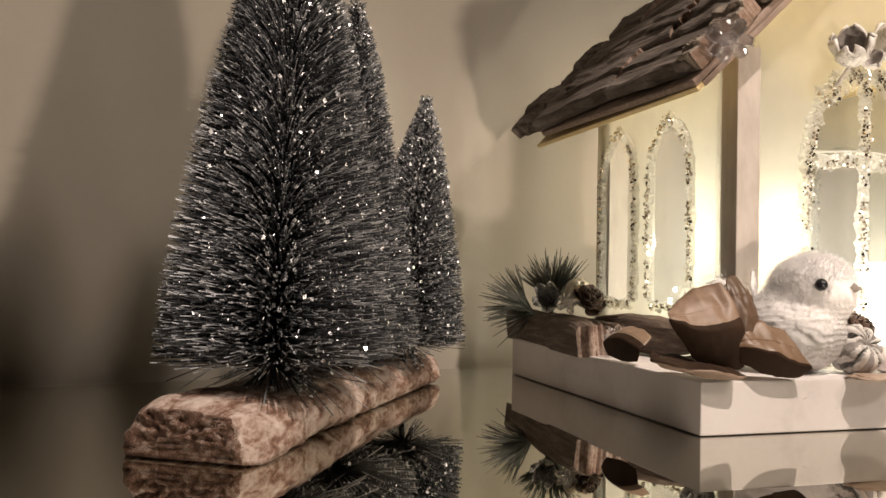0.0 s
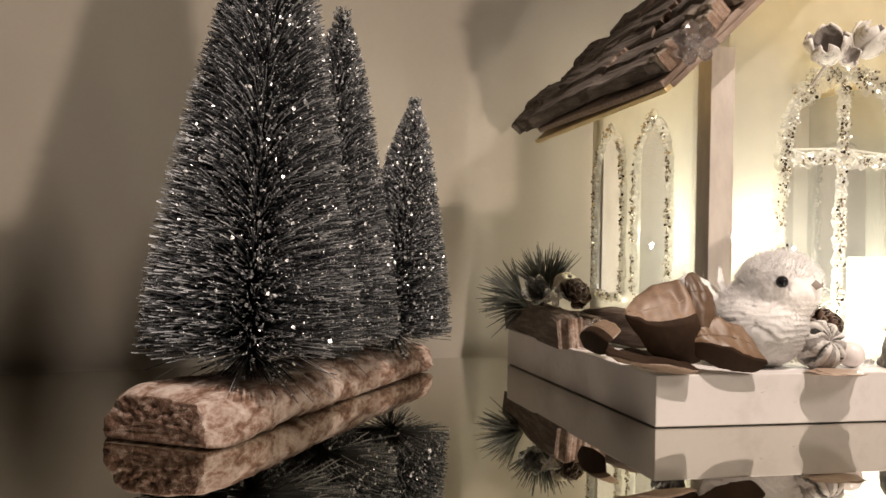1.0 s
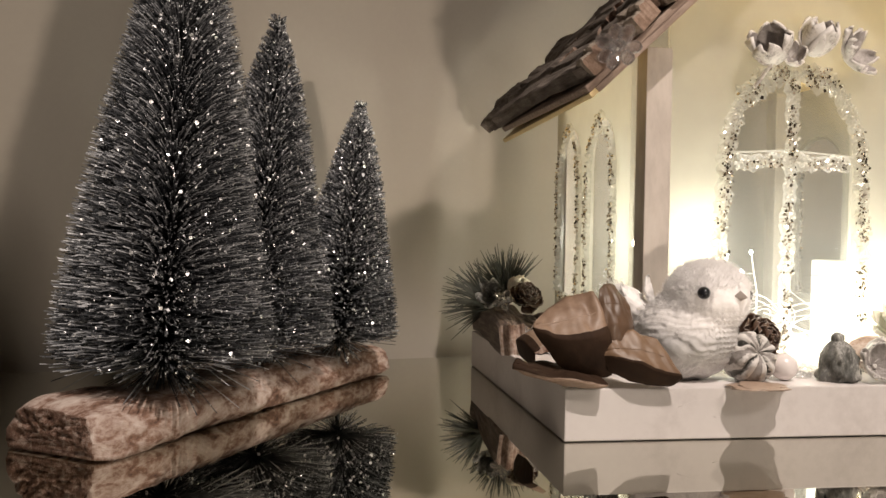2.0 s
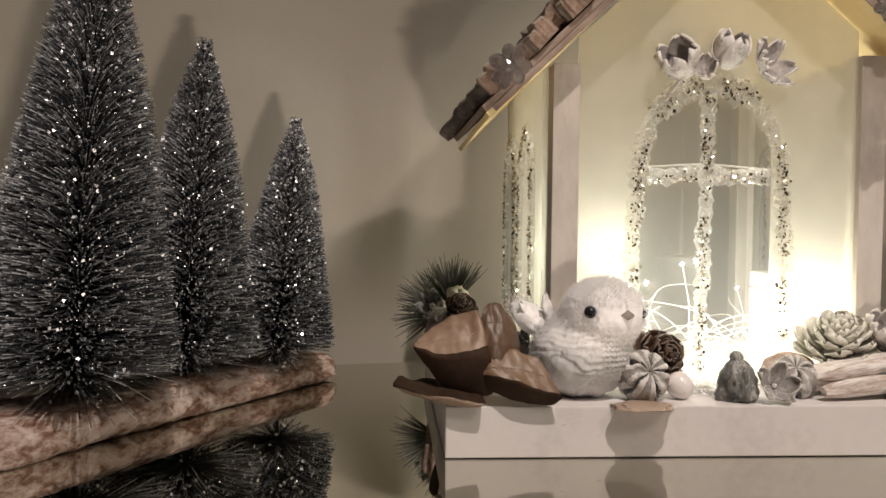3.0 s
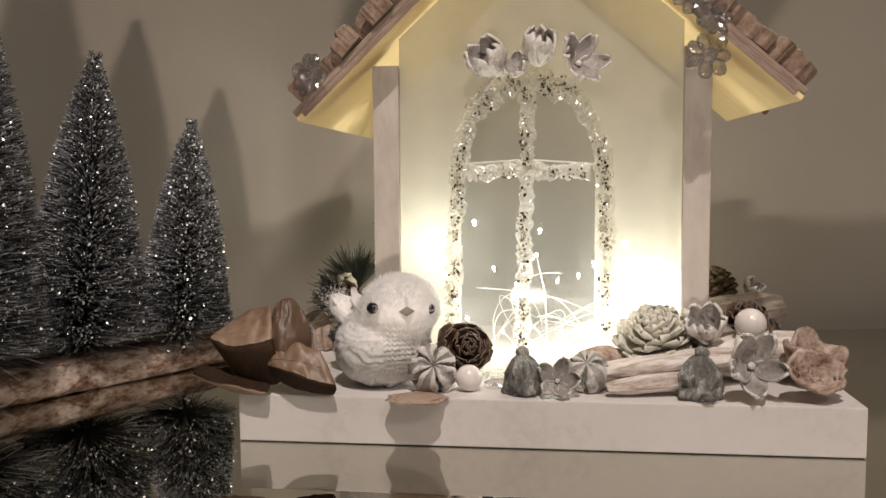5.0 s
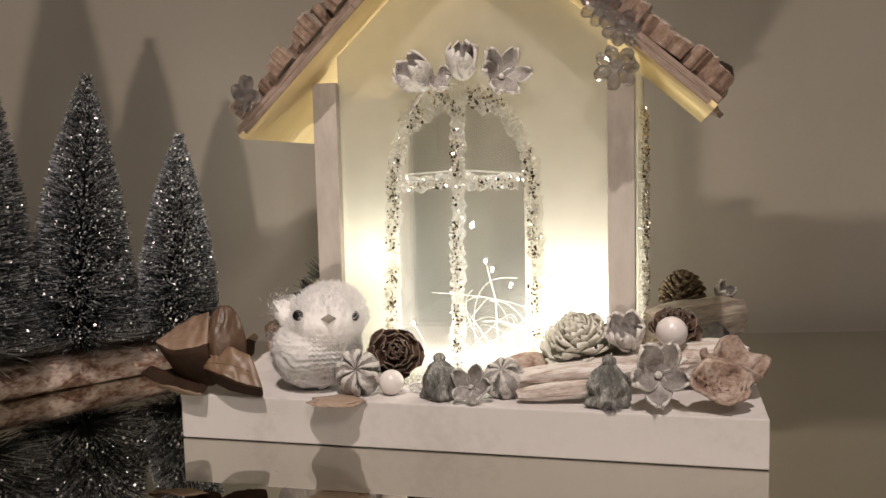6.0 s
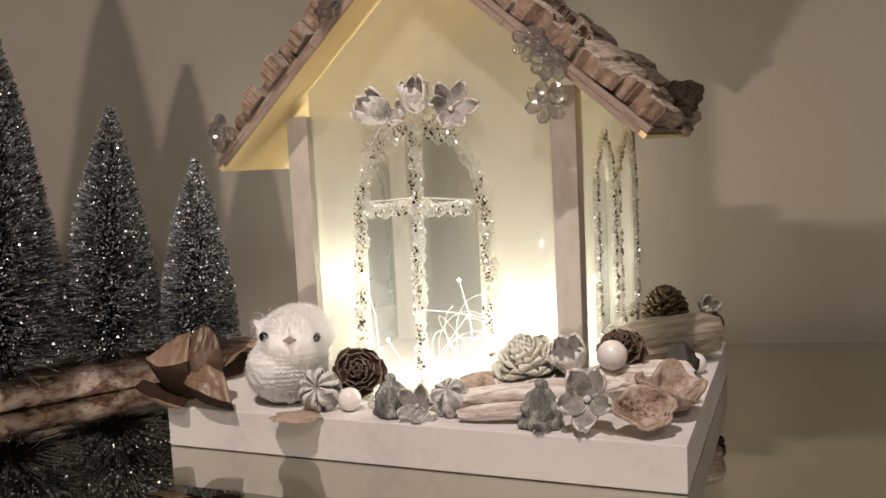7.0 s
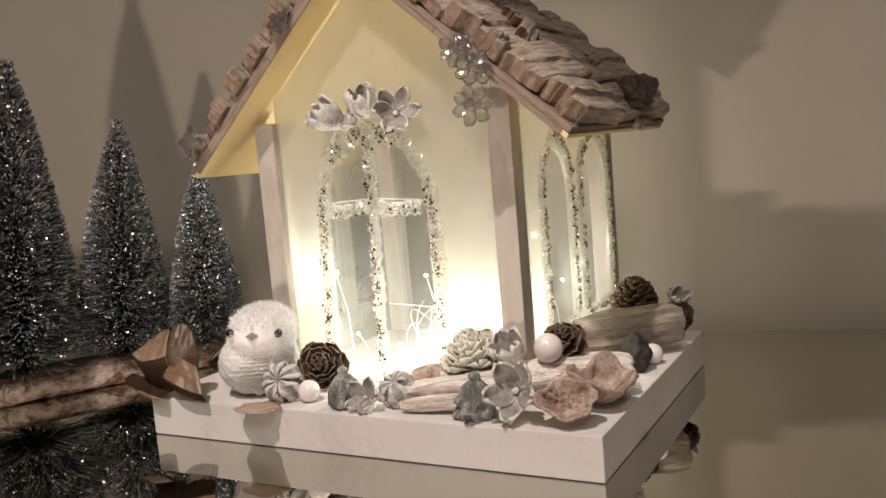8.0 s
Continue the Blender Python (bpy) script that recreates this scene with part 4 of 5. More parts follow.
cone_thing((0.1030, 0.0330, 0.0390), (0.40, -0.85, 0.35), 0.0285, M_CONEDARK, 61, "dark brown rosette-shaped larch cone", 5, slim=1.15, edge=M_CONEEDGE)
cone_thing((0.1950, 0.0450, 0.0450), (-0.10, -0.40, 0.90), 0.0400, M_CONEWHITE, 62, "whitewashed pine cone with open scales", 10, slim=0.80)
cone_thing((0.2410, 0.0590, 0.0510), (0.0, -0.5, 0.8), 0.0250, M_CONEDARK, 63, "small dark cone with pale scale edges", 5, slim=1.15, edge=M_CONEEDGE)
cone_thing((0.2465, 0.1760, 0.0515), (0.1, -0.25, 0.95), 0.0290, M_CONEBROWN, 64, "brown pine cone with open pointed scales", 10, False, edge=M_LEAFMID)
cone_thing((0.2740, 0.1790, 0.0395), (0.75, -0.55, 0.25), 0.0200, M_CONEDARK, 65, "small dark cone lying by the driftwood", 6)
cone_thing((0.0178, 0.1383, 0.0505), (0.1, -0.75, 0.65), 0.0200, M_CONEDARK, 66, "small dark cone with pale scale edges among the pine needles", 5, slim=1.1, edge=M_CONEEDGE)


def ball(place, r, label):
    bm = bmesh.new()
    bmesh.ops.create_uvsphere(bm, u_segments=36, v_segments=22, radius=r)
    ob = part("bead_ball", bm, M_PEARL, smooth=True, at=pose(place[0], place[1], place[2] + r))
    return tagged(ob, label, "bead", "white beads")


ball((0.1065, 0.0150, BH), 0.0062, "pearly white bead on the white board")
ball((0.2395, 0.0425, 0.0435), 0.0075, "pearly white bead on pale driftwood")
ball((0.2700, 0.1250, BH), 0.0060, "pearly white bead behind a dark pod")


def bell_pod(place, r, h, seed, lean=0.0, ribs=7, label=""):
    """A bell-shaped seed pod: ribbed skirt, shoulder and a knob."""
    prof = [(0.88, 0.0), (1.02, 0.05), (1.05, 0.16), (1.0, 0.30), (0.90, 0.46), (0.76, 0.60), (0.58, 0.72), (0.40, 0.79), (0.29, 0.82), (0.32, 0.87), (0.30, 0.94), (0.12, 1.0)]
    fine = []
    for (a, b), (c, d) in zip(prof, prof[1:]):
        fine += [(r * (a + (c - a) * k / 3), h * (b + (d - b) * k / 3)) for k in range(3)]
    fine.append((r * prof[-1][0], h))
    ob = part("seed_pod", lathe(fine, 64, ribs, 0.055, 0.30, seed), M_PODGREY, smooth=True, at=pose(*place, lean, lean * 0.4, seed * 11))
    return tagged(ob, label, "seed pod", "bell-shaped pods")


bell_pod((0.1325, 0.0125, BH), 0.0088, 0.0220, 3, -3, 7, "grey-green ribbed bell-shaped seed pod standing on the board")
bell_pod((0.2110, 0.0120, BH), 0.0095, 0.0235, 5, 2, 9, "rough grey bell-shaped seed pod before the driftwood")

BOARD = "dried flowers on the board"


def split_pod(place, r, seed, face, ribs=5, label=""):
    """A round woody pod split from the navel into plump white-rimmed lobes with dark clefts, the navel looking along face."""
    bm = bmesh.new()
    bmesh.ops.create_uvsphere(bm, u_segments=80, v_segments=36, radius=1)
    deep = []
    for v in bm.verts:
        d = v.co.normalized()
        a = math.atan2(d.y, d.x) + 0.22 * noise.noise((d.x * 2 + seed, d.y * 2, d.z * 2))
        k = (a * ribs / TAU) % 1.0
        gap = min(k, 1 - k) * 2
        top = max(0.0, min(1.0, (d.z + 0.55) * 1.3))
        q = 1 - 0.42 * top * math.exp(-(gap / 0.16) ** 2) + 0.07 * noise.fractal(d * 2.2 + Vector((seed, 0, 0)), 1.0, 2.0, 3)
        # a hollow along the middle of each lobe
        q -= 0.16 * top * math.exp(-((1 - gap) / 0.30) ** 2) * max(0.0, d.z)
        q *= 1 - 0.42 * max(0.0, d.z) ** 6
        deep.append(gap if top > 0.1 else 0.6)
        v.co = d * r * q
    vs = [v.co.copy() for v in bm.verts]
    fs, ms = [], []
    for f in bm.faces:
        g = sum(deep[v.index] for v in f.verts) / len(f.verts)
        fs.append(tuple(v.index for v in f.verts)), ms.append(0 if g < 0.20 else 2 if g > 0.72 else 1)
    bm.free()
    m = Vector(face).to_track_quat("Z", "Y").to_matrix().to_4x4()
    m.translation = place
    ob = part("split_pod", (vs, fs, ms), [M_PODGREY, M_PODWHITE, M_PODINNER], smooth=True, at=m)
    return tagged(ob, label, "seed pod", "split pods")


split_pod((0.0895, 0.0140, BH + 0.0104), 0.0118, 2.0, (0.15, -0.86, 0.48), 5, "round whitewashed seed pod split into five plump lobes")
split_pod((0.1615, 0.0200, BH + 0.0090), 0.0105, 9.0, (-0.1, -0.55, 0.83), 4, "globular grey-white split seed pod beside the driftwood")
pod_flower((0.1475, 0.0105, 0.0285), (0.1, -0.8, 0.5), 0.0185, 72, 5, 1.1, group=BOARD)
pod_flower((0.2335, 0.0135, 0.0365), (0.05, -0.90, 0.42), 0.0275, 74, 5, 1.15, label="large whitewashed five-petalled woody flower", group=BOARD, curl=0.34, start=0.95)
pod_flower((0.2200, 0.0460, 0.0430), (-0.2, -0.6, 0.75), 0.0280, 75, 5, 0.75, group=BOARD)
pod_flower((0.2690, 0.1870, 0.0450), (0.5, -0.3, 0.8), 0.0190, 76, 5, 0.8, group=BOARD)
pod_flower((0.0060, 0.1640, 0.0470), (-0.6, -0.6, 0.5), 0.0210, 77, 5, 0.9, M_PODGREY, group=BOARD)
pod_flower((0.0155, 0.1590, 0.0480), (0.1, -0.72, 0.68), 0.0250, 78, 5, 0.50, M_CREAMPETAL, label="cream white half-open woody flower among the pine needles", group=BOARD, curl=0.30, blunt=True)
pod_flower((0.0420, 0.0620, 0.0340), (-0.5, -0.4, 0.7), 0.0230, 79, 5, 0.8, M_PODGREY, group=BOARD)


def stick(a, b, width, thick, seed, mat, label, name="driftwood_stick", flat=0.33):
    """A piece of driftwood from a to b, tapered and split at the ends, grooved along the grain; x runs along it."""
    a, b = Vector(a), Vector(b)
    length = (b - a).length
    rings, sides = 46, 26
    vs, fs = [], []
    for n in range(rings + 1):
        u = n / rings
        for k in range(sides):
            w = TAU * k / sides
            c, s = math.cos(w), math.sin(w)
            g = noise.fractal(Vector((c * 2.3 + seed, s * 2.3, u * 1.6)), 0.9, 2.1, 4)
            end = (math.sin(math.pi * min(1.0, 0.035 + u * 0.965))) ** flat if u < 0.5 else (math.sin(math.pi * min(1.0, 1.035 - u * 0.965 - 0.035 + 0.035))) ** flat if u < 1 else 0.5
            rr = max(0.35, end) * (1 + 0.17 * g)
            x = u * length + 0.05 * length * noise.noise((c * 2 + seed, s * 2, 3)) * (abs(u - 0.5) * 2) ** 6
            vs.append((x, width / 2 * rr * math.copysign(abs(c) ** 0.8, c), thick / 2 * rr * math.copysign(abs(s) ** 0.8, s)))
    for n in range(rings):
        for k in range(sides):
            p, q = n * sides + k, n * sides + (k + 1) % sides
            fs.append((p, p + sides, q + sides, q))
    fs += [tuple(range(sides)), tuple(reversed(range(rings * sides, (rings + 1) * sides)))]
    x = (b - a).normalized()
    y = Vector((0, 0, 1)).cross(x).normalized()
    z = x.cross(y)
    m = Matrix((( *x, 0), (*y, 0), (*z, 0), (0, 0, 0, 1))).transposed()
    m.translation = a
    return tagged(part(name, (vs, fs), mat, smooth=False, at=m), label, "driftwood", "driftwood on the board")


stick((0.1500, 0.0180, 0.0275), (0.2440, 0.0420, 0.0375), 0.0190, 0.0120, 2.0, M_DRIFTPALE, "long pale pinkish driftwood stick lying on the board")
stick((0.1700, 0.0085, 0.0265), (0.2120, 0.0170, 0.0300), 0.0085, 0.0085, 5.0, M_DRIFTPALE, "short pale driftwood splinter lying on the board")
stick((0.2150, 0.0400, 0.0330), (0.2750, 0.0700, 0.0345), 0.0300, 0.0210, 8.0, M_DRIFTPALE, "whitewashed driftwood chunk lying on the board")
stick((0.2250, 0.1200, 0.0370), (0.2780, 0.1600, 0.0395), 0.0245, 0.0250, 11.0, M_DRIFTGREY, "round greyish driftwood branch piece with a cut end", flat=0.13)
crystal_flower((0.0040, 0.1370, 0.0480), (-0.6, -0.7, 0.4), 0.0105, 46, 5)
crystal_flower((0.0080, 0.0900, 0.0345), (-0.6, -0.6, 0.5), 0.0085, 47, 5)
ob = part("driftwood_block", driftwood(0.126, 0.026, 0.0205, 23.0, 0.20), [M_BLOCKDARK, M_SHELL], at=pose(0.0135, 0.1640, BH, 0, -6, -4))
tagged(ob, "dark driftwood chunk along the edge of the board", "driftwood", "driftwood on the board")
stick((0.0250, 0.1500, 0.0330), (0.0420, 0.0700, 0.0330), 0.0160, 0.0200, 17.0, M_DRIFTDARK, "dark driftwood piece beside the house")


def bark_shell(place, size, seed, turn, label, depth=0.34):
    """A scrap of bark like a broken shell: a ragged hollow disc."""
    def form(u, v):
        a = math.pi * u
        c, s = math.cos(a), math.sin(a)
        edge = 1 + 0.28 * noise.noise((c * 1.3 + seed, s * 1.3, 2)) + 0.10 * noise.noise((c * 5 + seed, s * 5, 0))
        q = size * 0.5 * (0.02 + v) * (1 + (edge - 1) * v)
        z = depth * size * v ** 2.2 * (1 + 0.5 * noise.noise((c * 1.1, s * 1.1, seed))) + size * 0.028 * noise.fractal(Vector((c * v * 4, s * v * 4, seed)), 1.0, 2.0, 4)
        return (q * c, q * s * 0.85, z)
    ob = part("bark_scrap", sheet(40, 16, form, size * 0.06), [M_SHELL, M_SHELL], smooth=True, at=pose(*place, *turn))
    return tagged(ob, label, "bark", "bark scraps")


bark_shell((0.2590, 0.0150, 0.0300), 0.0280, 1.0, (46, 8, 10), "curled tan bark scrap like a broken shell")
bark_shell((0.2645, 0.0390, 0.0265), 0.0330, 4.0, (16, 6, 40), "curled brown bark scrap with ragged edge", 0.45)
ob = part("mica_flake", lump(0.0125, 4, 0.30, 1.6, (1.05, 0.80, 0.06), 7.0), M_MICA, smooth=True, at=pose(0.0850, -0.0030, BH + 0.0008, 1, 0, 10))
tagged(ob, "thin tan glossy flake jutting over the edge of the board", "flake")

# a flat tan stone, a dark cup-shaped pod
ob = part("flat_stone", lump(0.0140, 4, 0.10, 1.3, (1.0, 0.7, 0.55), 9.0), M_SHELL, smooth=True, at=pose(0.1700, 0.0440, 0.0310, 10, 0, 15))
tagged(ob, "smooth tan flat stone leaning behind the driftwood", "stone")


ob = part("dark_pod", lump(0.0112, 4, 0.24, 1.9, (0.72, 1.05, 0.92), 12.0), M_PODDARK, smooth=True, at=pose(0.2640, 0.1120, BH + 0.0092, 20, 10, 30))
tagged(ob, "dark wrinkled woody pod on the edge of the board", "seed pod", "dark cups")

# ---- the dry leaves ----
leaves = thing("dry_leaf_cluster", (0.030, 0.006, BH), "cluster of large curled dry brown magnolia leaves", "dry leaves")


def curled_leaf(rows, seed, mats, note, fold=12, buckle=1.0):
    """A thin stiff leaf blade bent over a crease: three rows of left, middle and right points, from the far rim over the crease to the underside; a second tone begins at the fold."""
    o = Vector((0.030, 0.006, BH))
    pts = [[Vector(p) - o for p in row] for row in rows]

    def along(row, k):
        a, b, c = row
        b = b * 2 - (a + c) / 2
        return a * (1 - k) ** 2 + b * 2 * k * (1 - k) + c * k * k

    def form(u0, v0):
        t = 2 * v0 - 1
        u = u0 * math.sqrt(max(0.05, 1 - 0.30 * t * t))
        v = (t * math.sqrt(max(0.05, 1 - 0.22 * u0 * u0)) + 1) / 2
        k = (u + 1) / 2
        a, b, c = (along(row, k) for row in pts)
        w = max(-0.02, min(1.02, v)) * 2
        straight = a.lerp(b, w) if w < 1 else b.lerp(c, w - 1)
        round_ = a * (1 - v) ** 2 + b * 2 * v * (1 - v) + c * v * v
        p = straight.lerp(round_, 0.38)
        # the blade buckles, its rim ripples and the side veins stand out a little
        p += Vector((0.2, -0.6, 0.6)) * 0.0022 * buckle * noise.fractal(Vector((u * 1.3 + seed, v * 1.9, seed)), 0.9, 2.0, 3)
        p += Vector((0.0, -0.4, 0.9)) * 0.0016 * buckle * noise.noise((u * 3.1 + seed, seed, 1.0)) * max(0.0, 1 - 2.4 * v)
        p += Vector((0.0, -0.7, 0.5)) * 0.00007 * math.sin(17 * u + 7 * abs(v - 0.25))
        return p

    vs, fs, ms = sheet(30, 36, form, 0.00042)
    half = 31 * 37
    ms = []
    for f in fs:
        row = (f[0] % half) // 31
        ms.append(0 if row < fold else 1)
    leaf = part("leaf", (vs, fs, ms), mats, leaves, note, smooth=True)
    rib = [form(-0.92 + 1.84 * k / 14, 0.26) + Vector((0, -0.0002, 0.0003)) for k in range(15)]
    part("midrib", tube(rib, 0.00042, 6, 0.4), mats[0], leaf, smooth=True)
    return leaf


curled_leaf((((-0.0142, 0.0060, 0.0490), (0.0015, 0.0110, 0.0590), (0.0160, 0.0090, 0.0642)),
             ((-0.0145, 0.0020, 0.0485), (0.0020, -0.0080, 0.0442), (0.0170, -0.0040, 0.0480)),
             ((-0.0050, 0.0030, 0.0345), (0.0060, 0.0015, 0.0275), (0.0240, 0.0010, 0.0250))), 1.0, [M_LEAFOUT, M_LEAFIN], "cupped dry leaf, pale tan inside and dark outside", 17)
curled_leaf((((0.0152, 0.0085, 0.0640), (0.0225, 0.0110, 0.0655), (0.0300, 0.0110, 0.0600)),
             ((0.0140, 0.0020, 0.0500), (0.0235, -0.0015, 0.0490), (0.0330, 0.0090, 0.0480)),
             ((0.0175, 0.0000, 0.0310), (0.0250, -0.0010, 0.0280), (0.0335, 0.0060, 0.0290))), 2.0, [M_LEAFMID, M_LEAFMID], "upright curled brown leaf", 20)
curled_leaf((((0.0148, -0.0010, 0.0388), (0.0252, 0.0015, 0.0458), (0.0418, 0.0010, 0.0428)),
             ((0.0148, -0.0035, 0.0372), (0.0315, -0.0115, 0.0330), (0.0490, -0.0080, 0.0262)),
             ((0.0160, 0.0000, 0.0300), (0.0300, -0.0010, 0.0252), (0.0480, -0.0010, 0.0236))), 3.0, [M_LEAFWARM, M_LEAFIN], "folded tan leaf over the edge of the board", 18)
curled_leaf((((-0.0232, 0.0060, 0.0338), (-0.0040, 0.0100, 0.0318), (0.0160, 0.0080, 0.0300)),
             ((-0.0225, 0.0010, 0.0310), (-0.0020, -0.0070, 0.0272), (0.0165, -0.0085, 0.0246)),
             ((-0.0205, 0.0025, 0.0290), (-0.0010, -0.0045, 0.0246), (0.0160, -0.0060, 0.0234))), 4.0, [M_LEAFIN, M_LEAFOUT], "low narrow leaf with a pale curled rim", 20)
curled_leaf((((0.0030, 0.0860, 0.0330), (0.0070, 0.0680, 0.0395), (0.0090, 0.0500, 0.0345)),
             ((-0.0010, 0.0850, 0.0310), (-0.0045, 0.0680, 0.0350), (-0.0010, 0.0500, 0.0310)),
             ((0.0010, 0.0840, 0.0240), (0.0010, 0.0680, 0.0234), (0.0020, 0.0520, 0.0236))), 5.0, [M_LEAFOUT, M_LEAFIN], "small dark rolled leaf on the edge of the board", 12, 0.25)


# ---- pine sprig ----
sprig = thing("pine_sprig", (0.0110, 0.1930, BH), "sprig of dark green pine needles on the board", "pine sprig")
rng = random.Random(31)
heads = [((0.004, -0.006, 0.026), (-0.15, -0.15, 1.0), 90), ((-0.002, 0.018, 0.020), (-0.75, 0.35, 0.45), 80), ((0.006, -0.010, 0.026), (-0.05, 0.15, 1.0), 80), ((-0.004, 0.002, 0.016), (-0.9, -0.1, 0.1), 60)]
for (x, y, z), d, count in heads:
    v, f = [], []
    o, d = Vector((x, y, z)), Vector(d).normalized()
    for n in range(count):
        s = Vector((rng.gauss(0, 1), rng.gauss(0, 1), rng.gauss(0, 1))).normalized()
        w = (d * 1.15 + s * 0.85).normalized()
        ln = rng.uniform(0.019, 0.031)
        start = o + s * 0.001
        mid = start + w * ln * 0.55 + Vector((0, 0, 0.0010))
        spike(v, f, start, mid, 0.00045, 0.00042)
        spike(v, f, mid, start + w * ln, 0.00042, 0.00018)
    tuft = part("needle_tuft", (v, f), M_NEEDLE, sprig, kind="stuff")
    part("twig", tube([(0.004, 0.0, 0.002), (x * 0.6, y * 0.6, z * 0.6), (x, y, z)], 0.0013, 6), M_PODDARK, sprig)

# ---- the toy bird: one plain mesh of fluff and wool ----
def toy_bird(place):
    """A round white toy bird: a plump woollen body, a fluffy head set on its front and a raised tail."""
    rng = random.Random(77)
    o = Vector(place)
    core = Vector((0.0690, 0.0205, 0.0490)) - o
    lobes = [(Vector((0.0635, 0.0265, 0.0405)) - o, (0.0232, 0.0235, 0.0192)), (Vector((0.0728, 0.0225, 0.0590)) - o, (0.0178, 0.0200, 0.0160))]
    front = Vector((0.385, -0.923, 0.0))
    side = Vector((0.923, 0.385, 0.0))

    def skin(d):
        """The place on the bird's skin in the direction d from its core."""
        total = 0.0
        for c, (rx, ry, rz) in lobes:
            q = Vector(((core.x - c.x) / rx, (core.y - c.y) / ry, (core.z - c.z) / rz))
            w = Vector((d.x / rx, d.y / ry, d.z / rz))
            a, b, e = w.dot(w), q.dot(w), q.dot(q) - 1
            total += ((-b + math.sqrt(max(0.0, b * b - a * e))) / a) ** 9
        return core + d * total ** (1 / 9)

    vs, fs, ms = [], [], []

    def add(bm, mat):
        n = len(vs)
        bm.verts.ensure_lookup_table()
        vs.extend(v.co.copy() for v in bm.verts)
        for f in bm.faces:
            fs.append(tuple(v.index + n for v in f.verts)), ms.append(mat)
        bm.free()

    hood = 0.0556 - o.z
    body = lump(1.0, 6, 0.0)
    for v in body.verts:
        d = v.co.normalized()
        p = skin(d)
        wool = max(0.0, min(1.0, (hood - p.z) / 0.004))
        f, l = d.dot(front), (p - core).dot(side)
        band = max(0.0, min(1.0, (f - 0.25) * 4)) * max(0.0, min(1.0, (0.0090 - abs(l - 0.001)) / 0.002))
        rows = 0.00085 * math.sin(TAU * p.z / 0.0023 + 1.3 * math.sin(TAU * l / 0.0024)) * band
        wrap = 0.00042 * math.sin(TAU * (p.z * 250 + 2.3 * noise.noise(p * 75) + 0.30 * noise.noise(p * 230))) * (1 - band)
        p += d * ((rows + wrap) * wool + 0.0007 * noise.fractal(p * 210, 1.0, 2.0, 3))
        p.z = max(p.z, 0.0)
        v.co = p
    n0 = len(fs)
    add(body, 1)
    for k in range(n0, len(fs)):
        if vs[fs[k][0]].z > hood:
            ms[k] = 0
    tail_a, tail_b = Vector((0.0510, 0.0350, 0.0480)) - o, Vector((0.0350, 0.0470, 0.0620)) - o
    tail = lump(1.0, 4, 0.12, 2.0, (0.0120, 0.0075, 0.0062), 6.0)
    tail.transform(Matrix.Translation((tail_a + tail_b) / 2) @ Matrix.Rotation(radians(-37), 4, "Z") @ Matrix.Rotation(radians(35), 4, "Y"))
    add(tail, 0)
    for x, y, z in ((0.0630, 0.0055, 0.0623), (0.0880, 0.0155, 0.0607)):
        add(lump(0.0028, 3, 0.0, 1.0, (1, 1, 1), 0, Vector((x, y, z)) - o), 2)
    beak = bmesh.new()
    b0 = Vector((0.0792, 0.0042, 0.0612)) - o
    ring = [beak.verts.new(b0 + side * x + Vector((0, 0, z))) for x, z in ((0.0038, 0.0), (0.0, 0.0023), (-0.0038, 0.0), (0.0, -0.0024))]
    tip = beak.verts.new(b0 + front * 0.0040 + Vector((0, 0, -0.0006)))
    for k in range(4):
        beak.faces.new((ring[k], ring[(k + 1) % 4], tip))
    beak.verts.index_update()
    add(beak, 3)
    hv, hf = [], []
    for n in range(12000):
        d = Vector((rng.gauss(0, 1), rng.gauss(0, 1), rng.gauss(0.5, 1))).normalized()
        p = skin(d)
        f, l = d.dot(front), (p - core).dot(side)
        if p.z < hood - 0.001 or (f > 0.45 and p.z < 0.0640 - o.z and abs(l - 0.003) < 0.0115):
            continue
        w = (d + Vector((rng.gauss(0, 0.55), rng.gauss(0, 0.55), rng.gauss(0, 0.55)))).normalized()
        spike(hv, hf, p - d * 0.0004, p + w * rng.uniform(0.0012, 0.0036), 0.00012, 0.00004)
    for n in range(1500):
        x = rng.uniform(0, 1.0)
        p = tail_a.lerp(tail_b, x) + Vector((rng.gauss(0, 0.0030), rng.gauss(0, 0.0040), rng.gauss(0, 0.0030)))
        w = (tail_b - tail_a).normalized() * 0.6 + Vector((rng.gauss(0, 0.5), rng.gauss(0, 0.5), rng.gauss(0.1, 0.5)))
        spike(hv, hf, p, p + w.normalized() * rng.uniform(0.0010, 0.0026), 0.00012, 0.00004)
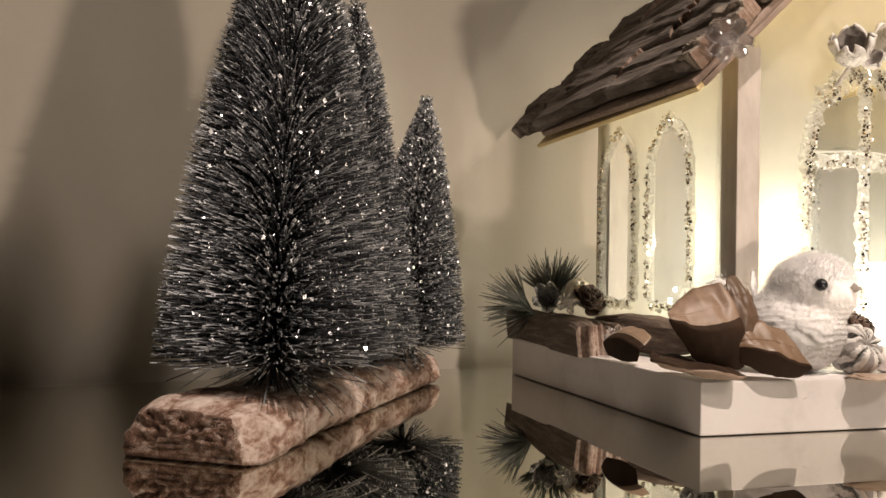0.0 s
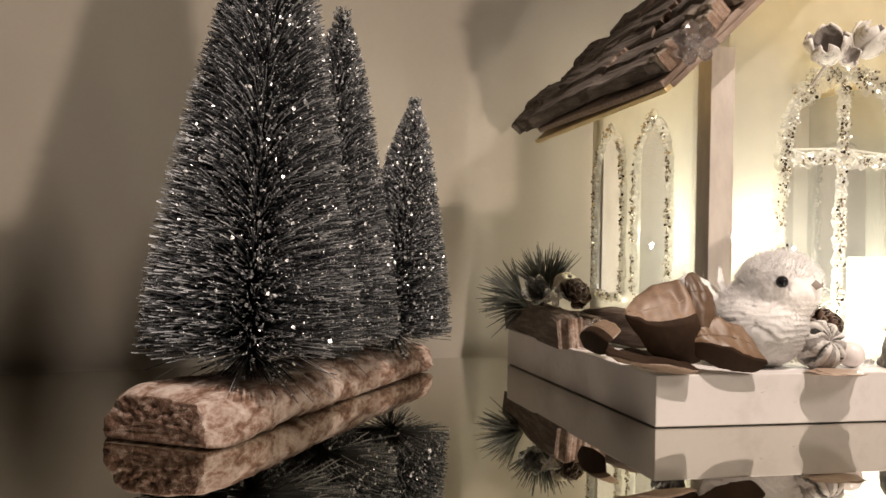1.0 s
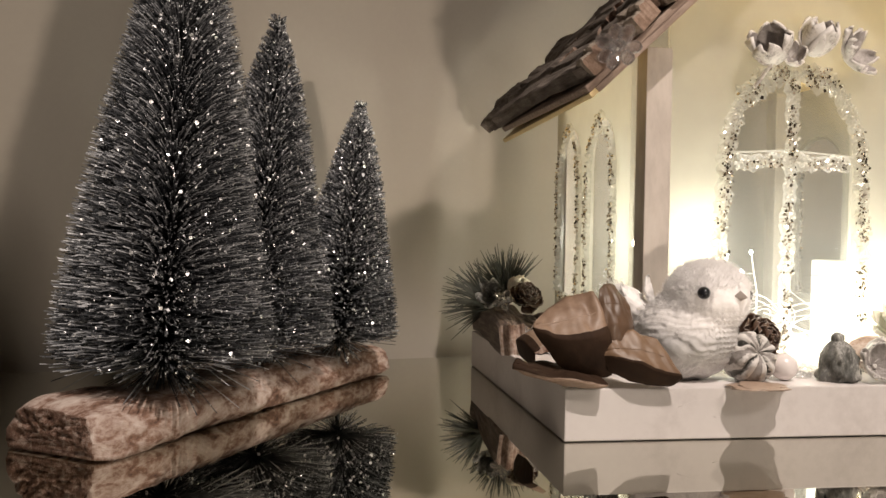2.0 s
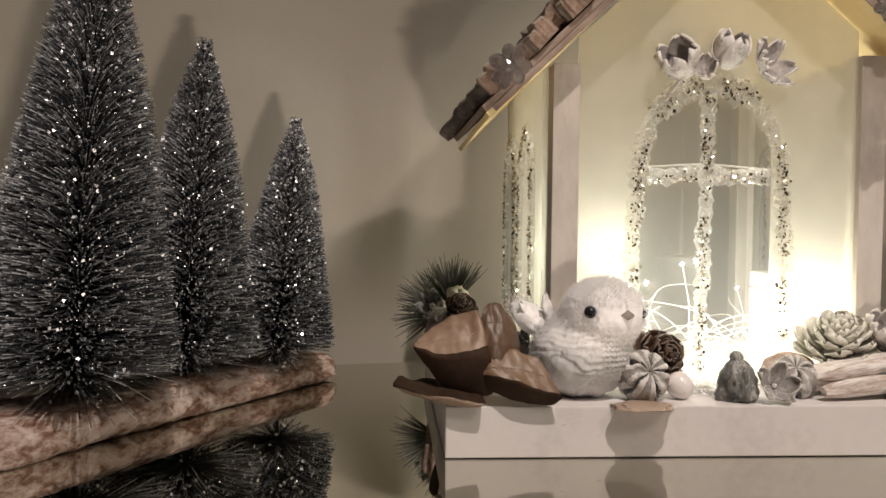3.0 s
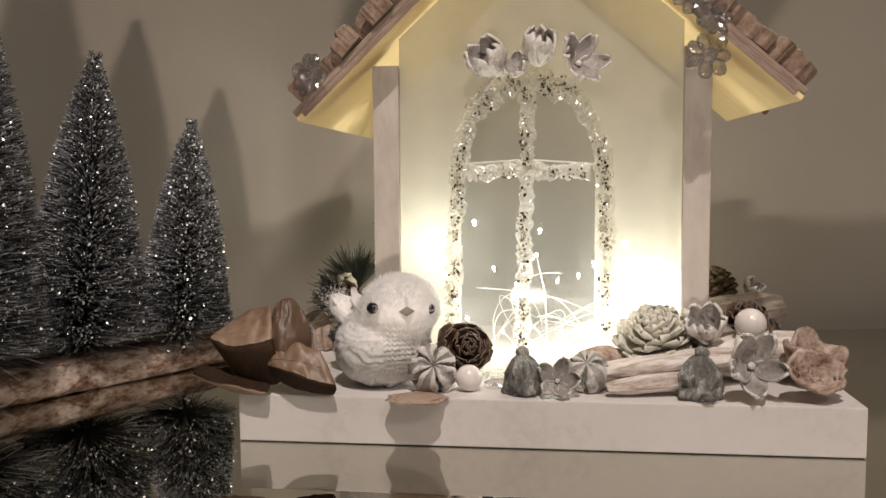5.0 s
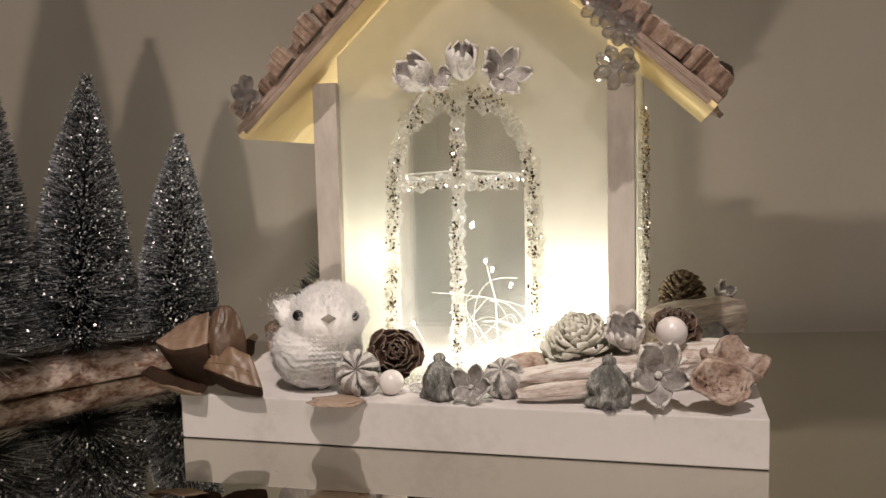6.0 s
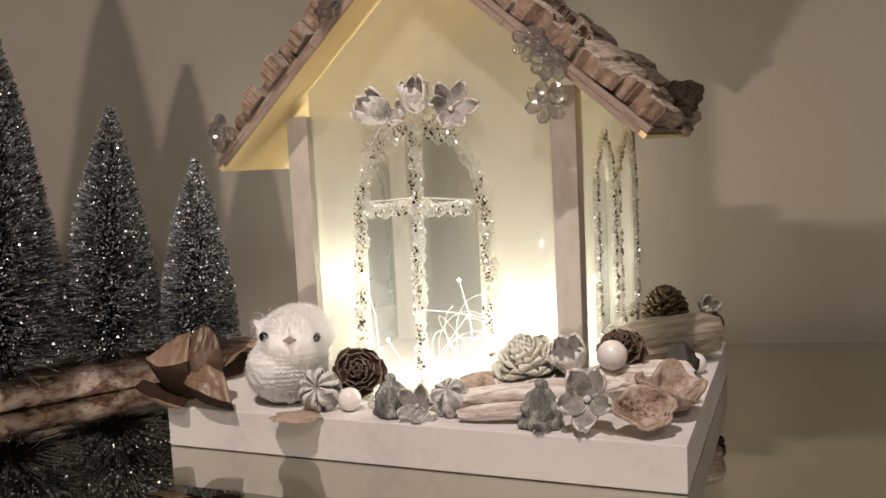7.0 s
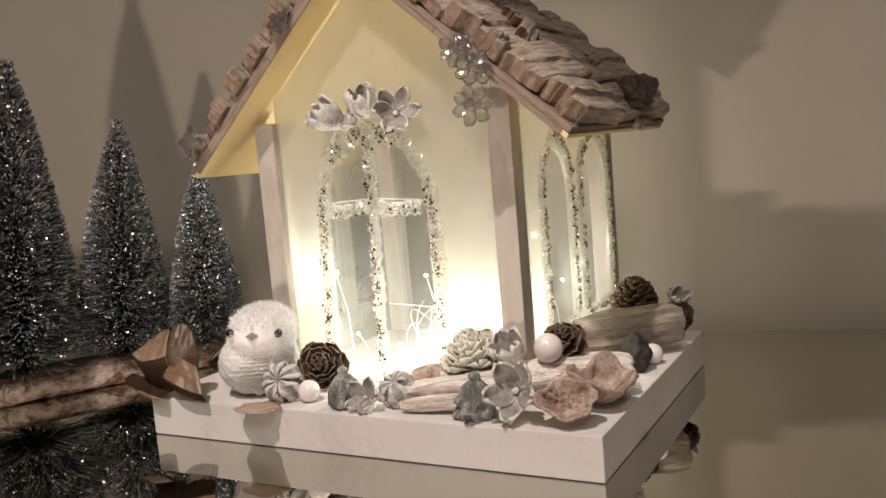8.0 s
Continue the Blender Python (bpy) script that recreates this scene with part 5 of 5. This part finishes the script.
    for n in range(9000):
        d = Vector((rng.gauss(0, 1), rng.gauss(0, 1), rng.gauss(0, 1))).normalized()
        p = skin(d)
        if 0.003 < p.z < hood:
            spike(hv, hf, p, p + (d + Vector((rng.gauss(0, 0.8), rng.gauss(0, 0.8), rng.gauss(0, 0.8)))).normalized() * rng.uniform(0.0006, 0.0016), 0.00009, 0.00004)
    n = len(vs)
    vs.extend(hv)
    fs.extend(tuple(i + n for i in f) for f in hf)
    ms.extend([0] * len(hf))
    ob = part("toy_bird", (vs, fs, ms), [M_FLUFF, M_KNIT, M_EYE, M_BEAK], smooth=True, at=pose(*place))
    return tagged(ob, "round white fluffy and knitted toy bird with black bead eyes", "toy bird")


toy_bird((0.0640, 0.0240, BH))

# two small feathers behind the bird
for (x, y, z), (a, b, c), ln, sd in (((0.0520, 0.0350, 0.0550), (-0.35, 0.0, 0.8), 0.0140, 1.0), ((0.0480, 0.0370, 0.0530), (-0.75, 0.1, 0.6), 0.0160, 2.0)):
    def form(u, v, ln=ln, sd=sd):
        w = 0.0030 * math.sin(math.pi * min(1.0, 0.08 + 0.9 * v)) ** 0.7
        return (u * w + 0.0012 * noise.noise((v * 6, u * 3, sd)), v * ln, 0.22 * ln * v * v + 0.0006 * math.cos(9 * u))
    f1 = part("feather", sheet(6, 14, form, 0.0002), [M_FLUFF, M_FLUFF], smooth=True, at=aimed((x, y, z), (x + a, y + b, z + c), (0.5, -0.8, 0.1)))
    tagged(f1, "small pale feather stuck behind the toy bird", "feather", "feathers")

# lumps of clear set resin on the board
for n, (x, y, r) in enumerate(((0.1190, 0.0230, 0.0052), (0.1255, 0.0290, 0.0040), (0.2135, 0.0035, 0.0046))):
    ob = part("resin_lump", lump(r, 3, 0.30, 2.2, (1.1, 0.9, 0.45), 20.0 + n), M_CRYSTAL, smooth=True, at=pose(x, y, BH + r * 0.34, 0, 0, 40 * n))
    tagged(ob, "small lump of clear set resin on the white board", "resin", "resin lumps")

# snow crumbs at the foot of the front window
rng = random.Random(91)
v, f = [], []
for n in range(420):
    chip(v, f, Vector((rng.uniform(0.088, 0.205), rng.uniform(0.034, 0.053), BH + rng.uniform(0.0, 0.002))), rng.uniform(0.0006, 0.0019), rng)
tagged(part("snow_crumbs", (v, f), M_BEAD), "clear crushed resin crumbs strewn before the window", "crumbs", kind="stuff")
